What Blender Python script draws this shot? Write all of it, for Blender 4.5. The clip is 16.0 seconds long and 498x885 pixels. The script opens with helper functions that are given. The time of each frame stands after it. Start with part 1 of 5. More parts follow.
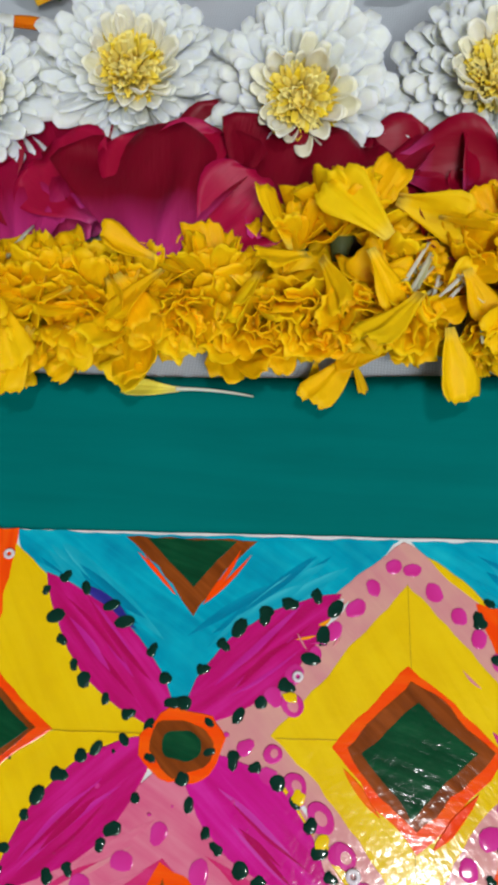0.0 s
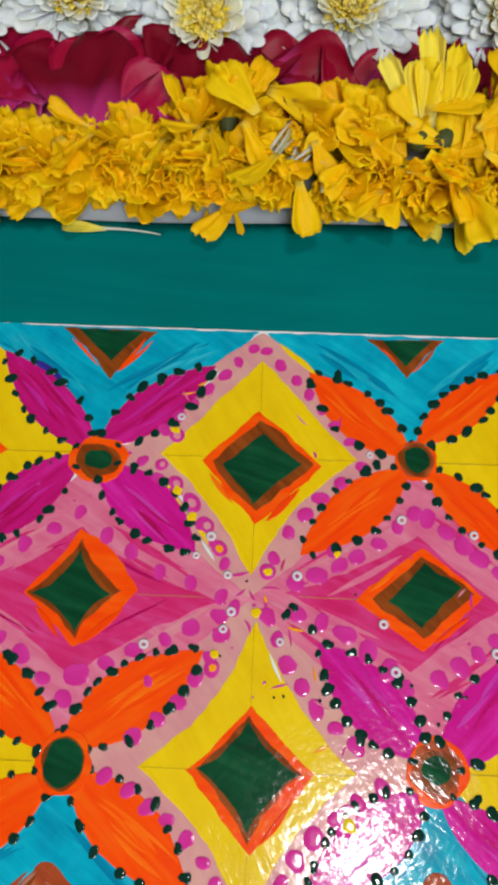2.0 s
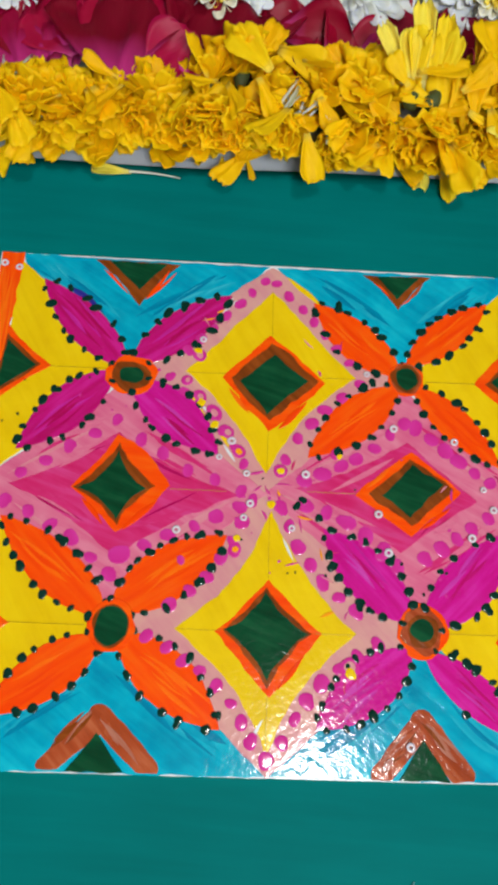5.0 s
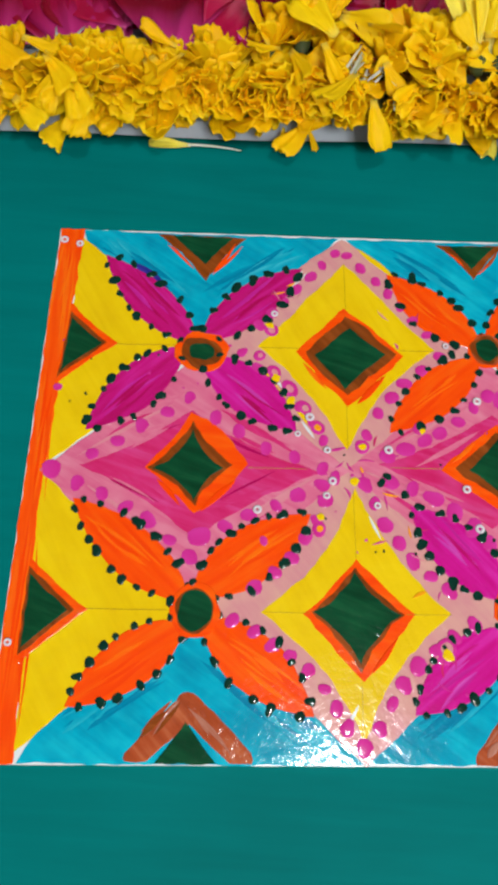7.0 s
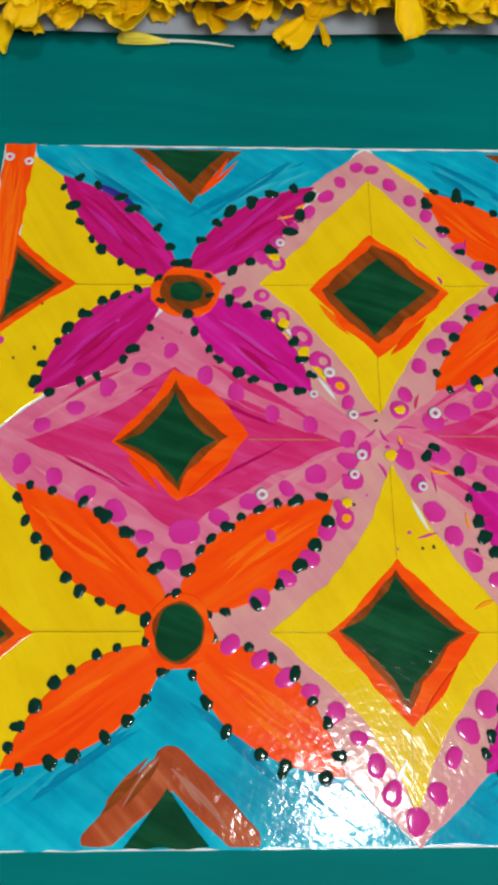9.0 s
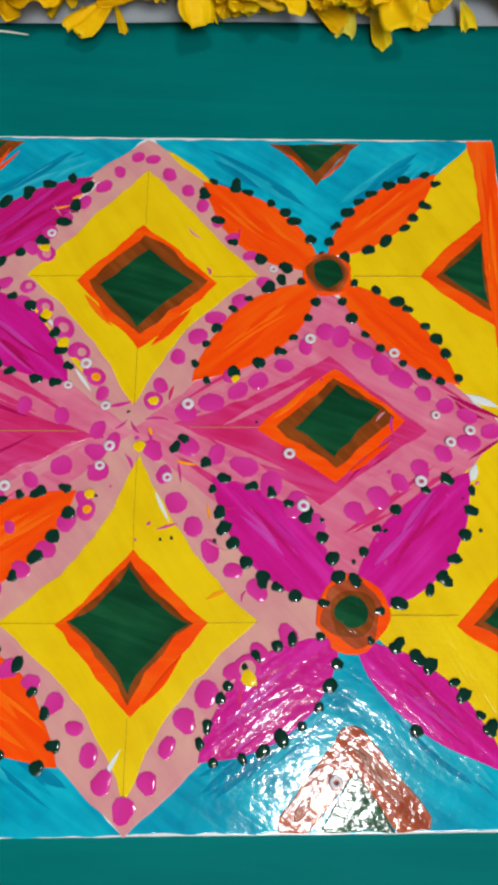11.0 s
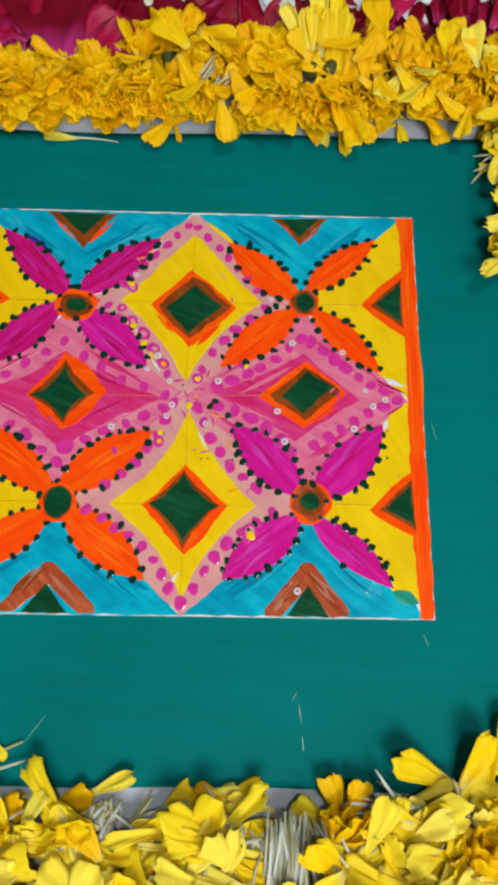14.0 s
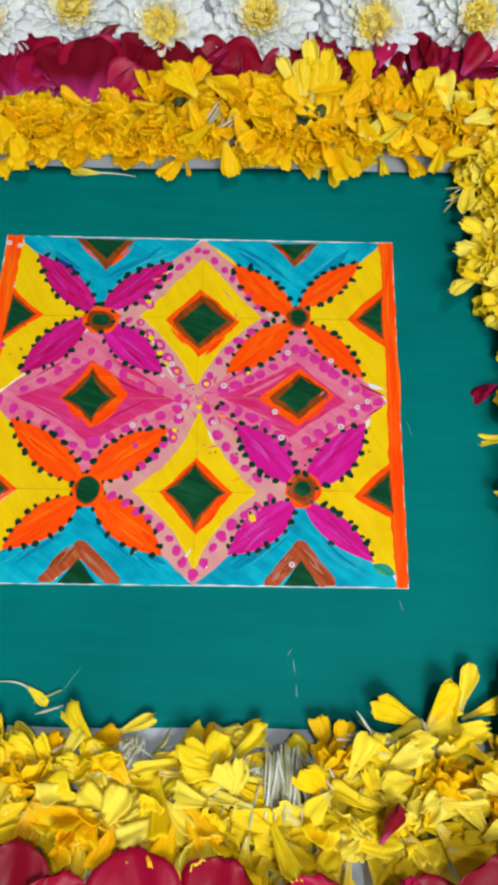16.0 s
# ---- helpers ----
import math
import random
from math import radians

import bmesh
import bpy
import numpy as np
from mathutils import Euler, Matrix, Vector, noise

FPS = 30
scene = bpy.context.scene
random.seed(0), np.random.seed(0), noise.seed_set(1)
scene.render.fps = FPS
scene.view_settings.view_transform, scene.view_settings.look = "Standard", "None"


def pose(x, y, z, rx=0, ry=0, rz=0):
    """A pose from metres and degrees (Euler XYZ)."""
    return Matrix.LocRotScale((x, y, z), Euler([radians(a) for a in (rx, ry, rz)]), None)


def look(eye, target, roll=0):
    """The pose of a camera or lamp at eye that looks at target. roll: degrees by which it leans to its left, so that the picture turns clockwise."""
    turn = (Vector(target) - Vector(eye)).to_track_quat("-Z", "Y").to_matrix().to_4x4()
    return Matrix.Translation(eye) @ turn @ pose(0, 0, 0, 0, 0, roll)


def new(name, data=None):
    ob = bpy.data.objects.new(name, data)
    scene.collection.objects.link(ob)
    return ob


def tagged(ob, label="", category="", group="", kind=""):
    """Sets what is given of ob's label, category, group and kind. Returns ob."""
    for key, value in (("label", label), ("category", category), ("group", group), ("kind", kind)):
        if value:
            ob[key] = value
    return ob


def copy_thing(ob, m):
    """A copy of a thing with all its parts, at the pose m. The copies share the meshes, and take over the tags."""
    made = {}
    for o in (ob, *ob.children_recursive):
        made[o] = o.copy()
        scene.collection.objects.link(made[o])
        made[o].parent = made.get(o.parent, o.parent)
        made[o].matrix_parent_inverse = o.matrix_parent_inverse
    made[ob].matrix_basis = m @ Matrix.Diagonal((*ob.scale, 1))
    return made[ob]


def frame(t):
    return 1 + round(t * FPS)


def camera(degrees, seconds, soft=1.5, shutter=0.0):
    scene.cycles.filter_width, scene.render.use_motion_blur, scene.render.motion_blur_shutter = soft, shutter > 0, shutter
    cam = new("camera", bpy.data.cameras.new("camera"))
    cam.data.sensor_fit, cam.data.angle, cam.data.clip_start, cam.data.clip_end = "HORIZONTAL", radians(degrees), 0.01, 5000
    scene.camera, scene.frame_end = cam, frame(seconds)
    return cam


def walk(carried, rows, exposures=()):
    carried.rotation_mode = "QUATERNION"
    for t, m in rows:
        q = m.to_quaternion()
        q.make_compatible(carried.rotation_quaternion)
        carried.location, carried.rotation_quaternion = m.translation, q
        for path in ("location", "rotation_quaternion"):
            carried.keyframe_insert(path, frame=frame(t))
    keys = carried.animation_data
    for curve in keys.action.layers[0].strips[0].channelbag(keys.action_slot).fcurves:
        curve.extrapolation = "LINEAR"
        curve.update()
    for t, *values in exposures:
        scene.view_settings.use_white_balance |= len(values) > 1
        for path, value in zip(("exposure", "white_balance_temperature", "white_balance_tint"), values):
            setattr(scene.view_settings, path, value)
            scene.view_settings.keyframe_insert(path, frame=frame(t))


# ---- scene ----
cam = camera(33.0, 16.0, 4.0)
PATH = [
    (0, (-0.0161, 0.0178, 0.1889), (-0.1542, 0.8816, -1.6097), -7.49),
    (0.5, (0.0007, -0.0136, 0.1954), (-0.1880, 0.8811, -1.5833), -10.37),
    (1, (0.0003, -0.0308, 0.2102), (-0.1108, 0.8011, -1.6052), -5.84),
    (1.5, (0.0074, -0.0457, 0.2226), (-0.0372, 0.7630, -1.6060), -1.03),
    (2, (0.0113, -0.0611, 0.2379), (-0.0458, 0.7459, -1.5912), -1.86),
    (2.5, (0.0115, -0.0703, 0.2489), (-0.0364, 0.7166, -1.5891), -1.01),
    (3, (0.0117, -0.0826, 0.2534), (-0.0344, 0.7136, -1.5807), -0.68),
    (3.2, (0.0101, -0.0852, 0.2584), (-0.0212, 0.6933, -1.5836), 0.42),
    (5.3, (-0.0084, -0.0935, 0.2733), (0.0516, 0.6260, -1.5918), 6.71),
    (5.5, (-0.0085, -0.0957, 0.2778), (0.0550, 0.6288, -1.5853), 6.82),
    (6, (-0.0169, -0.0972, 0.2902), (0.0449, 0.6181, -1.5765), 6.72),
    (6.5, (-0.0344, -0.0996, 0.2775), (0.0246, 0.6344, -1.5820), 6.10),
    (7, (-0.0334, -0.0969, 0.2535), (0.0221, 0.6415, -1.6043), 5.24),
    (7.5, (-0.0256, -0.0924, 0.2321), (0.0111, 0.6351, -1.6305), 3.26),
    (8, (-0.0296, -0.0910, 0.2154), (0.0029, 0.6504, -1.6419), 2.47),
    (8.5, (-0.0344, -0.0834, 0.1989), (0.0041, 0.6634, -1.6561), 2.97),
    (9, (-0.0292, -0.0823, 0.1876), (0.0024, 0.6745, -1.6634), 2.35),
    (9.5, (-0.0126, -0.0790, 0.1846), (0.0180, 0.6634, -1.6723), 2.22),
    (10, (0.0053, -0.0812, 0.1848), (0.0176, 0.6569, -1.6740), 0.80),
    (10.2, (0.0106, -0.0811, 0.1851), (0.0477, 0.6649, -1.6701), 2.63),
    (12.3, (0.0497, -0.1018, 0.2392), (0.0717, 0.6009, -1.6331), 1.81),
    (12.5, (0.0473, -0.1086, 0.2559), (0.0695, 0.5931, -1.6168), 1.86),
    (13, (0.0419, -0.1259, 0.2788), (0.0516, 0.5806, -1.5923), 1.13),
    (13.5, (0.0325, -0.1333, 0.3048), (0.0415, 0.5541, -1.5734), 1.72),
    (14, (0.0326, -0.1404, 0.3175), (0.0332, 0.5457, -1.5612), 1.17),
    (14.5, (0.0361, -0.1479, 0.3383), (0.0198, 0.5348, -1.5415), -0.30),
    (15, (0.0331, -0.1587, 0.3474), (0.0213, 0.5211, -1.5335), 0.03),
    (15.5, (0.0315, -0.1580, 0.3612), (0.0257, 0.5159, -1.5218), 0.50),
    (16, (0.0330, -0.1601, 0.3702), (0.0278, 0.5192, -1.5109), 0.54),
]
EXPOSURES = [(0.0, -0.48), (1.0, -0.53), (3.0, -0.52), (5.5, -0.4), (7.5, -0.36), (9.0, -0.52), (10.2, -0.54), (12.5, -0.48), (14.0, -0.44), (16.0, -0.34)]
walk(cam, [(t, look(eye, target, roll)) for t, eye, target, roll in PATH], EXPOSURES)
CEILING_W, FILL_W, SIDE_W = 24.0, 48.0, 14.5

from mathutils.geometry import tessellate_polygon

# ---- light ----
world = bpy.data.worlds.new("room_air")
scene.world = world
world.use_nodes = True
world.node_tree.nodes["Background"].inputs[0].default_value = (0.85, 0.92, 1.0, 1)
world.node_tree.nodes["Background"].inputs[1].default_value = 0.05


def area_lamp(name, eye, target, size, watts, colour, shape="DISK", size_y=0.1):
    data = bpy.data.lights.new(name, "AREA")
    data.shape, data.size, data.energy, data.color = shape, size, watts, colour
    if shape == "RECTANGLE":
        data.size_y = size_y
    ob = new(name, data)
    ob.matrix_world = look(eye, target)
    return ob


area_lamp("ceiling_lamp", (0.29, -0.15, 2.42), (0.29, -0.15, 0), 0.2, CEILING_W, (0.96, 0.99, 0.97))
# Unseen lamp, added to throw shadows north-west and dim the far side.
area_lamp("added_side_lamp", (0.2, -0.66, 0.98), (0.03, -0.1, 0), 0.36, SIDE_W, (0.95, 1.0, 0.98))
# Broad fill before the closed south wall, added to lift shaded petals.
area_lamp("south_fill", (0.6, -1.85, 1.25), (0.1, 0.0, 0.2), 3.0, FILL_W, (0.92, 0.98, 1.0), "RECTANGLE", 1.9)


# ---- materials ----
def material(name):
    m = bpy.data.materials.new(name)
    m.use_nodes = True
    nt = m.node_tree
    return m, nt, nt.nodes["Principled BSDF"]


def node(nt, kind, **values):
    n = nt.nodes.new(kind)
    for k, v in values.items():
        n.inputs[k].default_value = v
    return n


def ramp(nt, source, stops):
    r = nt.nodes.new("ShaderNodeValToRGB")
    while len(r.color_ramp.elements) < len(stops):
        r.color_ramp.elements.new(0.5)
    for e, (p, c) in zip(r.color_ramp.elements, stops):
        e.position, e.color = p, (*c, 1)
    nt.links.new(source, r.inputs[0])
    return r.outputs[0]


def mixed(nt, a, b, fac, mode="MIX"):
    n = nt.nodes.new("ShaderNodeMix")
    n.data_type, n.blend_type = "RGBA", mode
    for socket, v in ((n.inputs[0], fac), (n.inputs[6], a), (n.inputs[7], b)):
        if isinstance(v, (int, float)):
            socket.default_value = v
        elif isinstance(v, tuple):
            socket.default_value = (*v, 1)
        else:
            nt.links.new(v, socket)
    return n.outputs[2]


def coords(nt, out="Object", scale=(1, 1, 1), rot=(0, 0, 0)):
    tc = nt.nodes.new("ShaderNodeTexCoord")
    source = tc.outputs[out]
    if any(rot):
        turn = node(nt, "ShaderNodeMapping", Rotation=rot)
        nt.links.new(source, turn.inputs[0])
        source = turn.outputs[0]
    mp = node(nt, "ShaderNodeMapping", Scale=scale)
    nt.links.new(source, mp.inputs[0])
    return mp.outputs[0]


def noise_of(nt, vec, scale, detail=3.0, rough=0.55, dist=0.0):
    n = node(nt, "ShaderNodeTexNoise", Scale=scale, Detail=detail, Roughness=rough, Distortion=dist)
    if vec is not None:
        nt.links.new(vec, n.inputs["Vector"])
    return n.outputs["Fac"]


def bump(nt, p, height, strength, distance):
    b = node(nt, "ShaderNodeBump", Strength=strength, Distance=distance)
    nt.links.new(height, b.inputs["Height"])
    if p.inputs["Normal"].links:
        nt.links.new(p.inputs["Normal"].links[0].from_socket, b.inputs["Normal"])
    nt.links.new(b.outputs[0], p.inputs["Normal"])


def paint(name, colour, dark, light, rough=0.22, angle=0.0, streak=1.0, relief=0.5):
    """Glossy poster paint laid on by brush: streaks along the stroke, thin and thick places, fine relief."""
    m, nt, p = material(name)
    colour, dark, light = (tuple(c * 0.82 for c in tone) for tone in (colour, dark, light))
    long = coords(nt, "Object", (32, 300, 32), (0, 0, radians(angle)))
    s = noise_of(nt, long, 1.0, 4, 0.6, 0.4)
    blot = noise_of(nt, coords(nt, "Object"), 70, 3)
    a = ramp(nt, s, [(0.36, dark), (0.5, colour), (0.64, light)])
    b = ramp(nt, blot, [(0.35, dark), (0.55, colour), (0.75, light)])
    nt.links.new(mixed(nt, b, a, 0.7 * streak), p.inputs["Base Color"])
    p.inputs["Roughness"].default_value = rough * 0.42
    p.inputs["Specular IOR Level"].default_value = 0.32
    fine = noise_of(nt, coords(nt, "Object", (70, 900, 70), (0, 0, radians(angle))), 1.0, 3, 0.6, 0.6)
    bump(nt, p, s, 0.15 + 0.6 * relief, 0.00022)
    bump(nt, p, fine, 0.4 * relief, 0.0001)
    bump(nt, p, noise_of(nt, coords(nt, "Object"), 130, 3), 0.12 + 0.4 * relief, 0.0004)
    bump(nt, p, noise_of(nt, coords(nt, "Object"), 520, 2), 0.5 * relief, 0.00016)
    return m


YELLOW = paint("yellow_paint", (0.88, 0.57, 0.002), (0.8, 0.49, 0.001), (0.92, 0.63, 0.006), 0.28, 60, 0.6, 0.42)
ORANGE = paint("orange_paint", (1.0, 0.08, 0.001), (0.96, 0.055, 0.001), (1.0, 0.13, 0.004), 0.26, 4, 1.0, 0.4)
STRIP = paint("orange_strip_paint", (1.0, 0.09, 0.002), (0.95, 0.06, 0.001), (1.0, 0.15, 0.006), 0.28, 88, 1.0, 0.4)
MAGENTA = paint("magenta_paint", (0.58, 0.007, 0.19), (0.46, 0.004, 0.11), (0.66, 0.02, 0.3), 0.24, 4, 1.0, 0.45)
VIOLET = paint("violet_magenta_paint", (0.64, 0.008, 0.28), (0.56, 0.005, 0.2), (0.7, 0.03, 0.38), 0.24, 4, 1.0, 0.5)
CERISE = paint("cerise_paint", (0.68, 0.03, 0.175), (0.6, 0.012, 0.11), (0.72, 0.08, 0.3), 0.26, 20, 0.8, 0.4)
PINK = paint("light_pink_paint", (0.74, 0.17, 0.285), (0.68, 0.1, 0.23), (0.78, 0.27, 0.36), 0.26, 30, 0.7, 0.55)
BEIGE = paint("beige_pink_paint", (0.7, 0.32, 0.3), (0.66, 0.24, 0.28), (0.74, 0.39, 0.31), 0.28, 50, 0.5, 0.5)
BLUE = paint("turquoise_paint", (0.0, 0.38, 0.54), (0.0, 0.24, 0.39), (0.01, 0.52, 0.65), 0.22, 35, 0.5, 0.36)
GREEN = paint("dark_green_paint", (0.003, 0.06, 0.022), (0.002, 0.035, 0.012), (0.01, 0.095, 0.035), 0.22, 20, 0.8, 0.5)
BROWN = paint("brown_paint", (0.24, 0.05, 0.006), (0.15, 0.03, 0.004), (0.36, 0.08, 0.012), 0.28, 45, 1.0, 0.5)
RUST = paint("rust_paint", (0.42, 0.07, 0.02), (0.3, 0.045, 0.012), (0.52, 0.13, 0.05), 0.24, 45, 1.0, 0.7)
DOT_GREEN = paint("thick_dark_green_paint", (0.003, 0.035, 0.022), (0.002, 0.02, 0.012), (0.005, 0.05, 0.03), 0.18, 0, 0.3, 0.3)
DOT_PINK = paint("thick_magenta_paint", (0.68, 0.035, 0.31), (0.6, 0.018, 0.23), (0.75, 0.08, 0.41), 0.2, 0, 0.3, 0.3)
WHITE = paint("white_paint", (0.76, 0.68, 0.73), (0.68, 0.56, 0.64), (0.82, 0.78, 0.8), 0.25, 0, 0.3, 0.3)
PAPER = paint("white_card", (0.76, 0.77, 0.78), (0.7, 0.71, 0.72), (0.8, 0.8, 0.8), 0.5, 0, 0.2, 0.1)
SCRATCH = paint("pale_scratch", (0.16, 0.36, 0.35), (0.1, 0.28, 0.27), (0.25, 0.45, 0.44), 0.6, 0, 0.3, 0.1)
PENCIL = paint("pencil_line", (0.5, 0.31, 0.01), (0.4, 0.24, 0.01), (0.6, 0.38, 0.01), 0.5, 0, 0.3, 0.1)


def board_material():
    m, nt, p = material("teal_card")
    vec = coords(nt, "Object")
    cloud = noise_of(nt, vec, 11, 4)
    brush = noise_of(nt, coords(nt, "Object", (14, 160, 14), (0, 0, radians(3))), 1.0, 4, 0.6, 0.3)
    a = ramp(nt, cloud, [(0.3, (0.0, 0.108, 0.104)), (0.7, (0.0, 0.15, 0.146))])
    b = ramp(nt, brush, [(0.3, (0.0, 0.108, 0.104)), (0.7, (0.0, 0.15, 0.146))])
    nt.links.new(mixed(nt, a, b, 0.5), p.inputs["Base Color"])
    p.inputs["Roughness"].default_value = 0.52
    p.inputs["Specular IOR Level"].default_value = 0.02
    bump(nt, p, brush, 0.12, 0.0006)
    bump(nt, p, cloud, 0.2, 0.004)
    return m


def cloth_material():
    m, nt, p = material("grey_white_cloth")
    heights = []
    for axis, rot in (("X", 0.0), ("Y", 0.0)):
        w = node(nt, "ShaderNodeTexWave", Scale=380.0, Distortion=0.6, Detail=1.0)
        w.bands_direction = axis
        nt.links.new(coords(nt, "Object", (1, 1, 1), (0, 0, radians(6))), w.inputs[0])
        heights.append(w.outputs["Fac"])
    weave = nt.nodes.new("ShaderNodeMath")
    weave.operation = "MULTIPLY"
    nt.links.new(heights[0], weave.inputs[0])
    nt.links.new(heights[1], weave.inputs[1])
    base = ramp(nt, weave.outputs[0], [(0.0, (0.42, 0.45, 0.5)), (0.8, (0.58, 0.62, 0.68))])
    stain = ramp(nt, noise_of(nt, coords(nt, "Object"), 9, 4), [(0.3, (0.82, 0.82, 0.86)), (0.7, (1, 1, 1))])
    nt.links.new(mixed(nt, base, stain, 1.0, "MULTIPLY"), p.inputs["Base Color"])
    p.inputs["Roughness"].default_value = 0.75
    bump(nt, p, weave.outputs[0], 0.3, 0.0004)
    return m


def plain(name, colour, rough=0.8, scale=30.0):
    m, nt, p = material(name)
    d = tuple(c * 0.88 for c in colour)
    nt.links.new(ramp(nt, noise_of(nt, coords(nt, "Object"), scale, 4), [(0.3, d), (0.7, colour)]), p.inputs["Base Color"])
    p.inputs["Roughness"].default_value = rough
    bump(nt, p, noise_of(nt, coords(nt, "Object"), scale * 6, 3), 0.1, 0.002)
    return m


def petal_material(name, stops, base_colour=None, base_end=0.3, rough=0.5, thin=0.1, island=False, vein=0.2, spec=0.1, soft=0.35):
    """Soft petal: the tone varies from petal to petal; lighter or greener towards its foot; fine veins along it; light comes through."""
    m, nt, p = material(name)
    if island:
        pick = nt.nodes.new("ShaderNodeNewGeometry").outputs["Random Per Island"]
    else:
        pick = nt.nodes.new("ShaderNodeObjectInfo").outputs["Random"]
    col = ramp(nt, pick, stops)
    fine = noise_of(nt, coords(nt, "Object"), 240, 3)
    col = mixed(nt, col, ramp(nt, fine, [(0.3, (0.93, 0.91, 0.88)), (0.7, (1, 1, 1))]), 1.0, "MULTIPLY")
    if base_colour and not island:
        tc = nt.nodes.new("ShaderNodeTexCoord")
        sep = nt.nodes.new("ShaderNodeSeparateXYZ")
        nt.links.new(tc.outputs["Generated"], sep.inputs[0])
        f = ramp(nt, sep.outputs["Y"], [(0.0, (1, 1, 1)), (base_end, (0, 0, 0))])
        col = mixed(nt, col, base_colour, f)
    nt.links.new(col, p.inputs["Base Color"])
    p.inputs["Roughness"].default_value = rough
    p.inputs["Specular IOR Level"].default_value = spec
    p.inputs["Subsurface Weight"].default_value = soft
    p.inputs["Subsurface Radius"].default_value = (0.9, 0.85, 0.5)
    p.inputs["Subsurface Scale"].default_value = 0.0025
    lines = noise_of(nt, coords(nt, "Object", (1100, 70, 70)), 1.0, 3)
    bump(nt, p, lines, vein, 0.0006)
    tr = nt.nodes.new("ShaderNodeBsdfTranslucent")
    nt.links.new(col, tr.inputs[0])
    mix = node(nt, "ShaderNodeMixShader", Fac=thin)
    out = nt.nodes["Material Output"]
    nt.links.new(p.outputs[0], mix.inputs[1])
    nt.links.new(tr.outputs[0], mix.inputs[2])
    nt.links.new(mix.outputs[0], out.inputs[0])
    return m


TEAL = board_material()
CLOTH = cloth_material()
GOLD_STOPS = [(0.0, (0.95, 0.45, 0.001)), (0.5, (0.96, 0.52, 0.002)), (1.0, (0.96, 0.59, 0.004))]
LEMON_STOPS = [(0.0, (0.95, 0.6, 0.003)), (0.5, (0.95, 0.69, 0.018)), (1.0, (0.94, 0.77, 0.1))]
GOLD = petal_material("golden_petal", GOLD_STOPS, (0.8, 0.55, 0.06), 0.2, thin=0.12)
LEMON = petal_material("lemon_petal", LEMON_STOPS, (0.72, 0.62, 0.2), 0.35, thin=0.12)
GOLD_HEAP = petal_material("golden_petal_heap", GOLD_STOPS, thin=0.12, island=True)
LEMON_HEAP = petal_material("lemon_petal_heap", LEMON_STOPS, thin=0.12, island=True)
ROSE = petal_material("rose_petal_red", [(0.0, (0.2, 0.001, 0.012)), (0.5, (0.36, 0.001, 0.028)), (1.0, (0.5, 0.004, 0.085))],
                      (0.62, 0.05, 0.24), 0.32, 0.45, 0.2, vein=0.2, spec=0.25, soft=0.15)
ROSE_BROAD = petal_material("broad_rose_petal_red", [(0.0, (0.17, 0.001, 0.012)), (0.5, (0.24, 0.001, 0.02)), (1.0, (0.32, 0.002, 0.05))],
                            (0.52, 0.03, 0.21), 0.48, 0.55, 0.1, vein=0.5, spec=0.12, soft=0.15)
SNOW = petal_material("white_petal", [(0.0, (0.8, 0.84, 0.82)), (0.6, (0.83, 0.87, 0.84)), (1.0, (0.86, 0.87, 0.8))],
                      (0.88, 0.85, 0.55), 0.3, 0.5, 0.1, soft=0.6)
CREAM = petal_material("cream_petal", [(0.0, (0.92, 0.89, 0.66)), (1.0, (0.92, 0.9, 0.78))], (0.94, 0.8, 0.3), 0.5, 0.5, 0.1)
FLORET = petal_material("yellow_floret", [(0.0, (0.97, 0.66, 0.02)), (1.0, (0.97, 0.84, 0.3))], None, 0.3, 0.5, 0.12, True)
THREAD = petal_material("pale_floret_tube", [(0.0, (0.45, 0.44, 0.2)), (0.5, (0.66, 0.66, 0.46)), (1.0, (0.84, 0.85, 0.78))], None, 0.3, 0.45, 0.3, True)
CALYX = plain("olive_green_calyx", (0.05, 0.065, 0.012), 0.7, 200)
LEAF = plain("dark_green_leaf", (0.02, 0.09, 0.025), 0.45, 120)
ORANGE_PETAL = petal_material("orange_petal", [(0.0, (0.85, 0.17, 0.003)), (1.0, (0.88, 0.28, 0.005))], (0.85, 0.45, 0.03), 0.3)
WALL = plain("wall_paint", (0.36, 0.35, 0.34), 0.8, 6)
CEILING = plain("ceiling_paint", (0.5, 0.5, 0.49), 0.85, 6)


# ---- helpers for meshes ----
def mm(*v):
    return tuple(0.001 * c for c in v)


def mesh_of(name, bm, mat, smooth=True):
    me = bpy.data.meshes.new(name)
    bm.normal_update()
    bm.to_mesh(me)
    bm.free()
    me.materials.append(mat)
    if smooth:
        for f in me.polygons:
            f.use_smooth = True
    return me


def part(name, bm, mat, parent=None, label="", smooth=False, at=None):
    ob = new(name, mesh_of(name, bm, mat, smooth))
    if at is not None:
        ob.matrix_basis = at
    if parent is not None:
        ob.parent = parent
    if label:
        tagged(ob, label)
    return ob


def box_bm(x0, y0, z0, x1, y1, z1, bevel=0.0):
    bm = bmesh.new()
    bmesh.ops.create_cube(bm, size=1)
    for v in bm.verts:
        v.co = ((x0 + x1) / 2 + v.co.x * (x1 - x0), (y0 + y1) / 2 + v.co.y * (y1 - y0), (z0 + z1) / 2 + v.co.z * (z1 - z0))
    if bevel:
        bmesh.ops.bevel(bm, geom=bm.edges[:], offset=bevel, segments=2, affect="EDGES")
    return bm


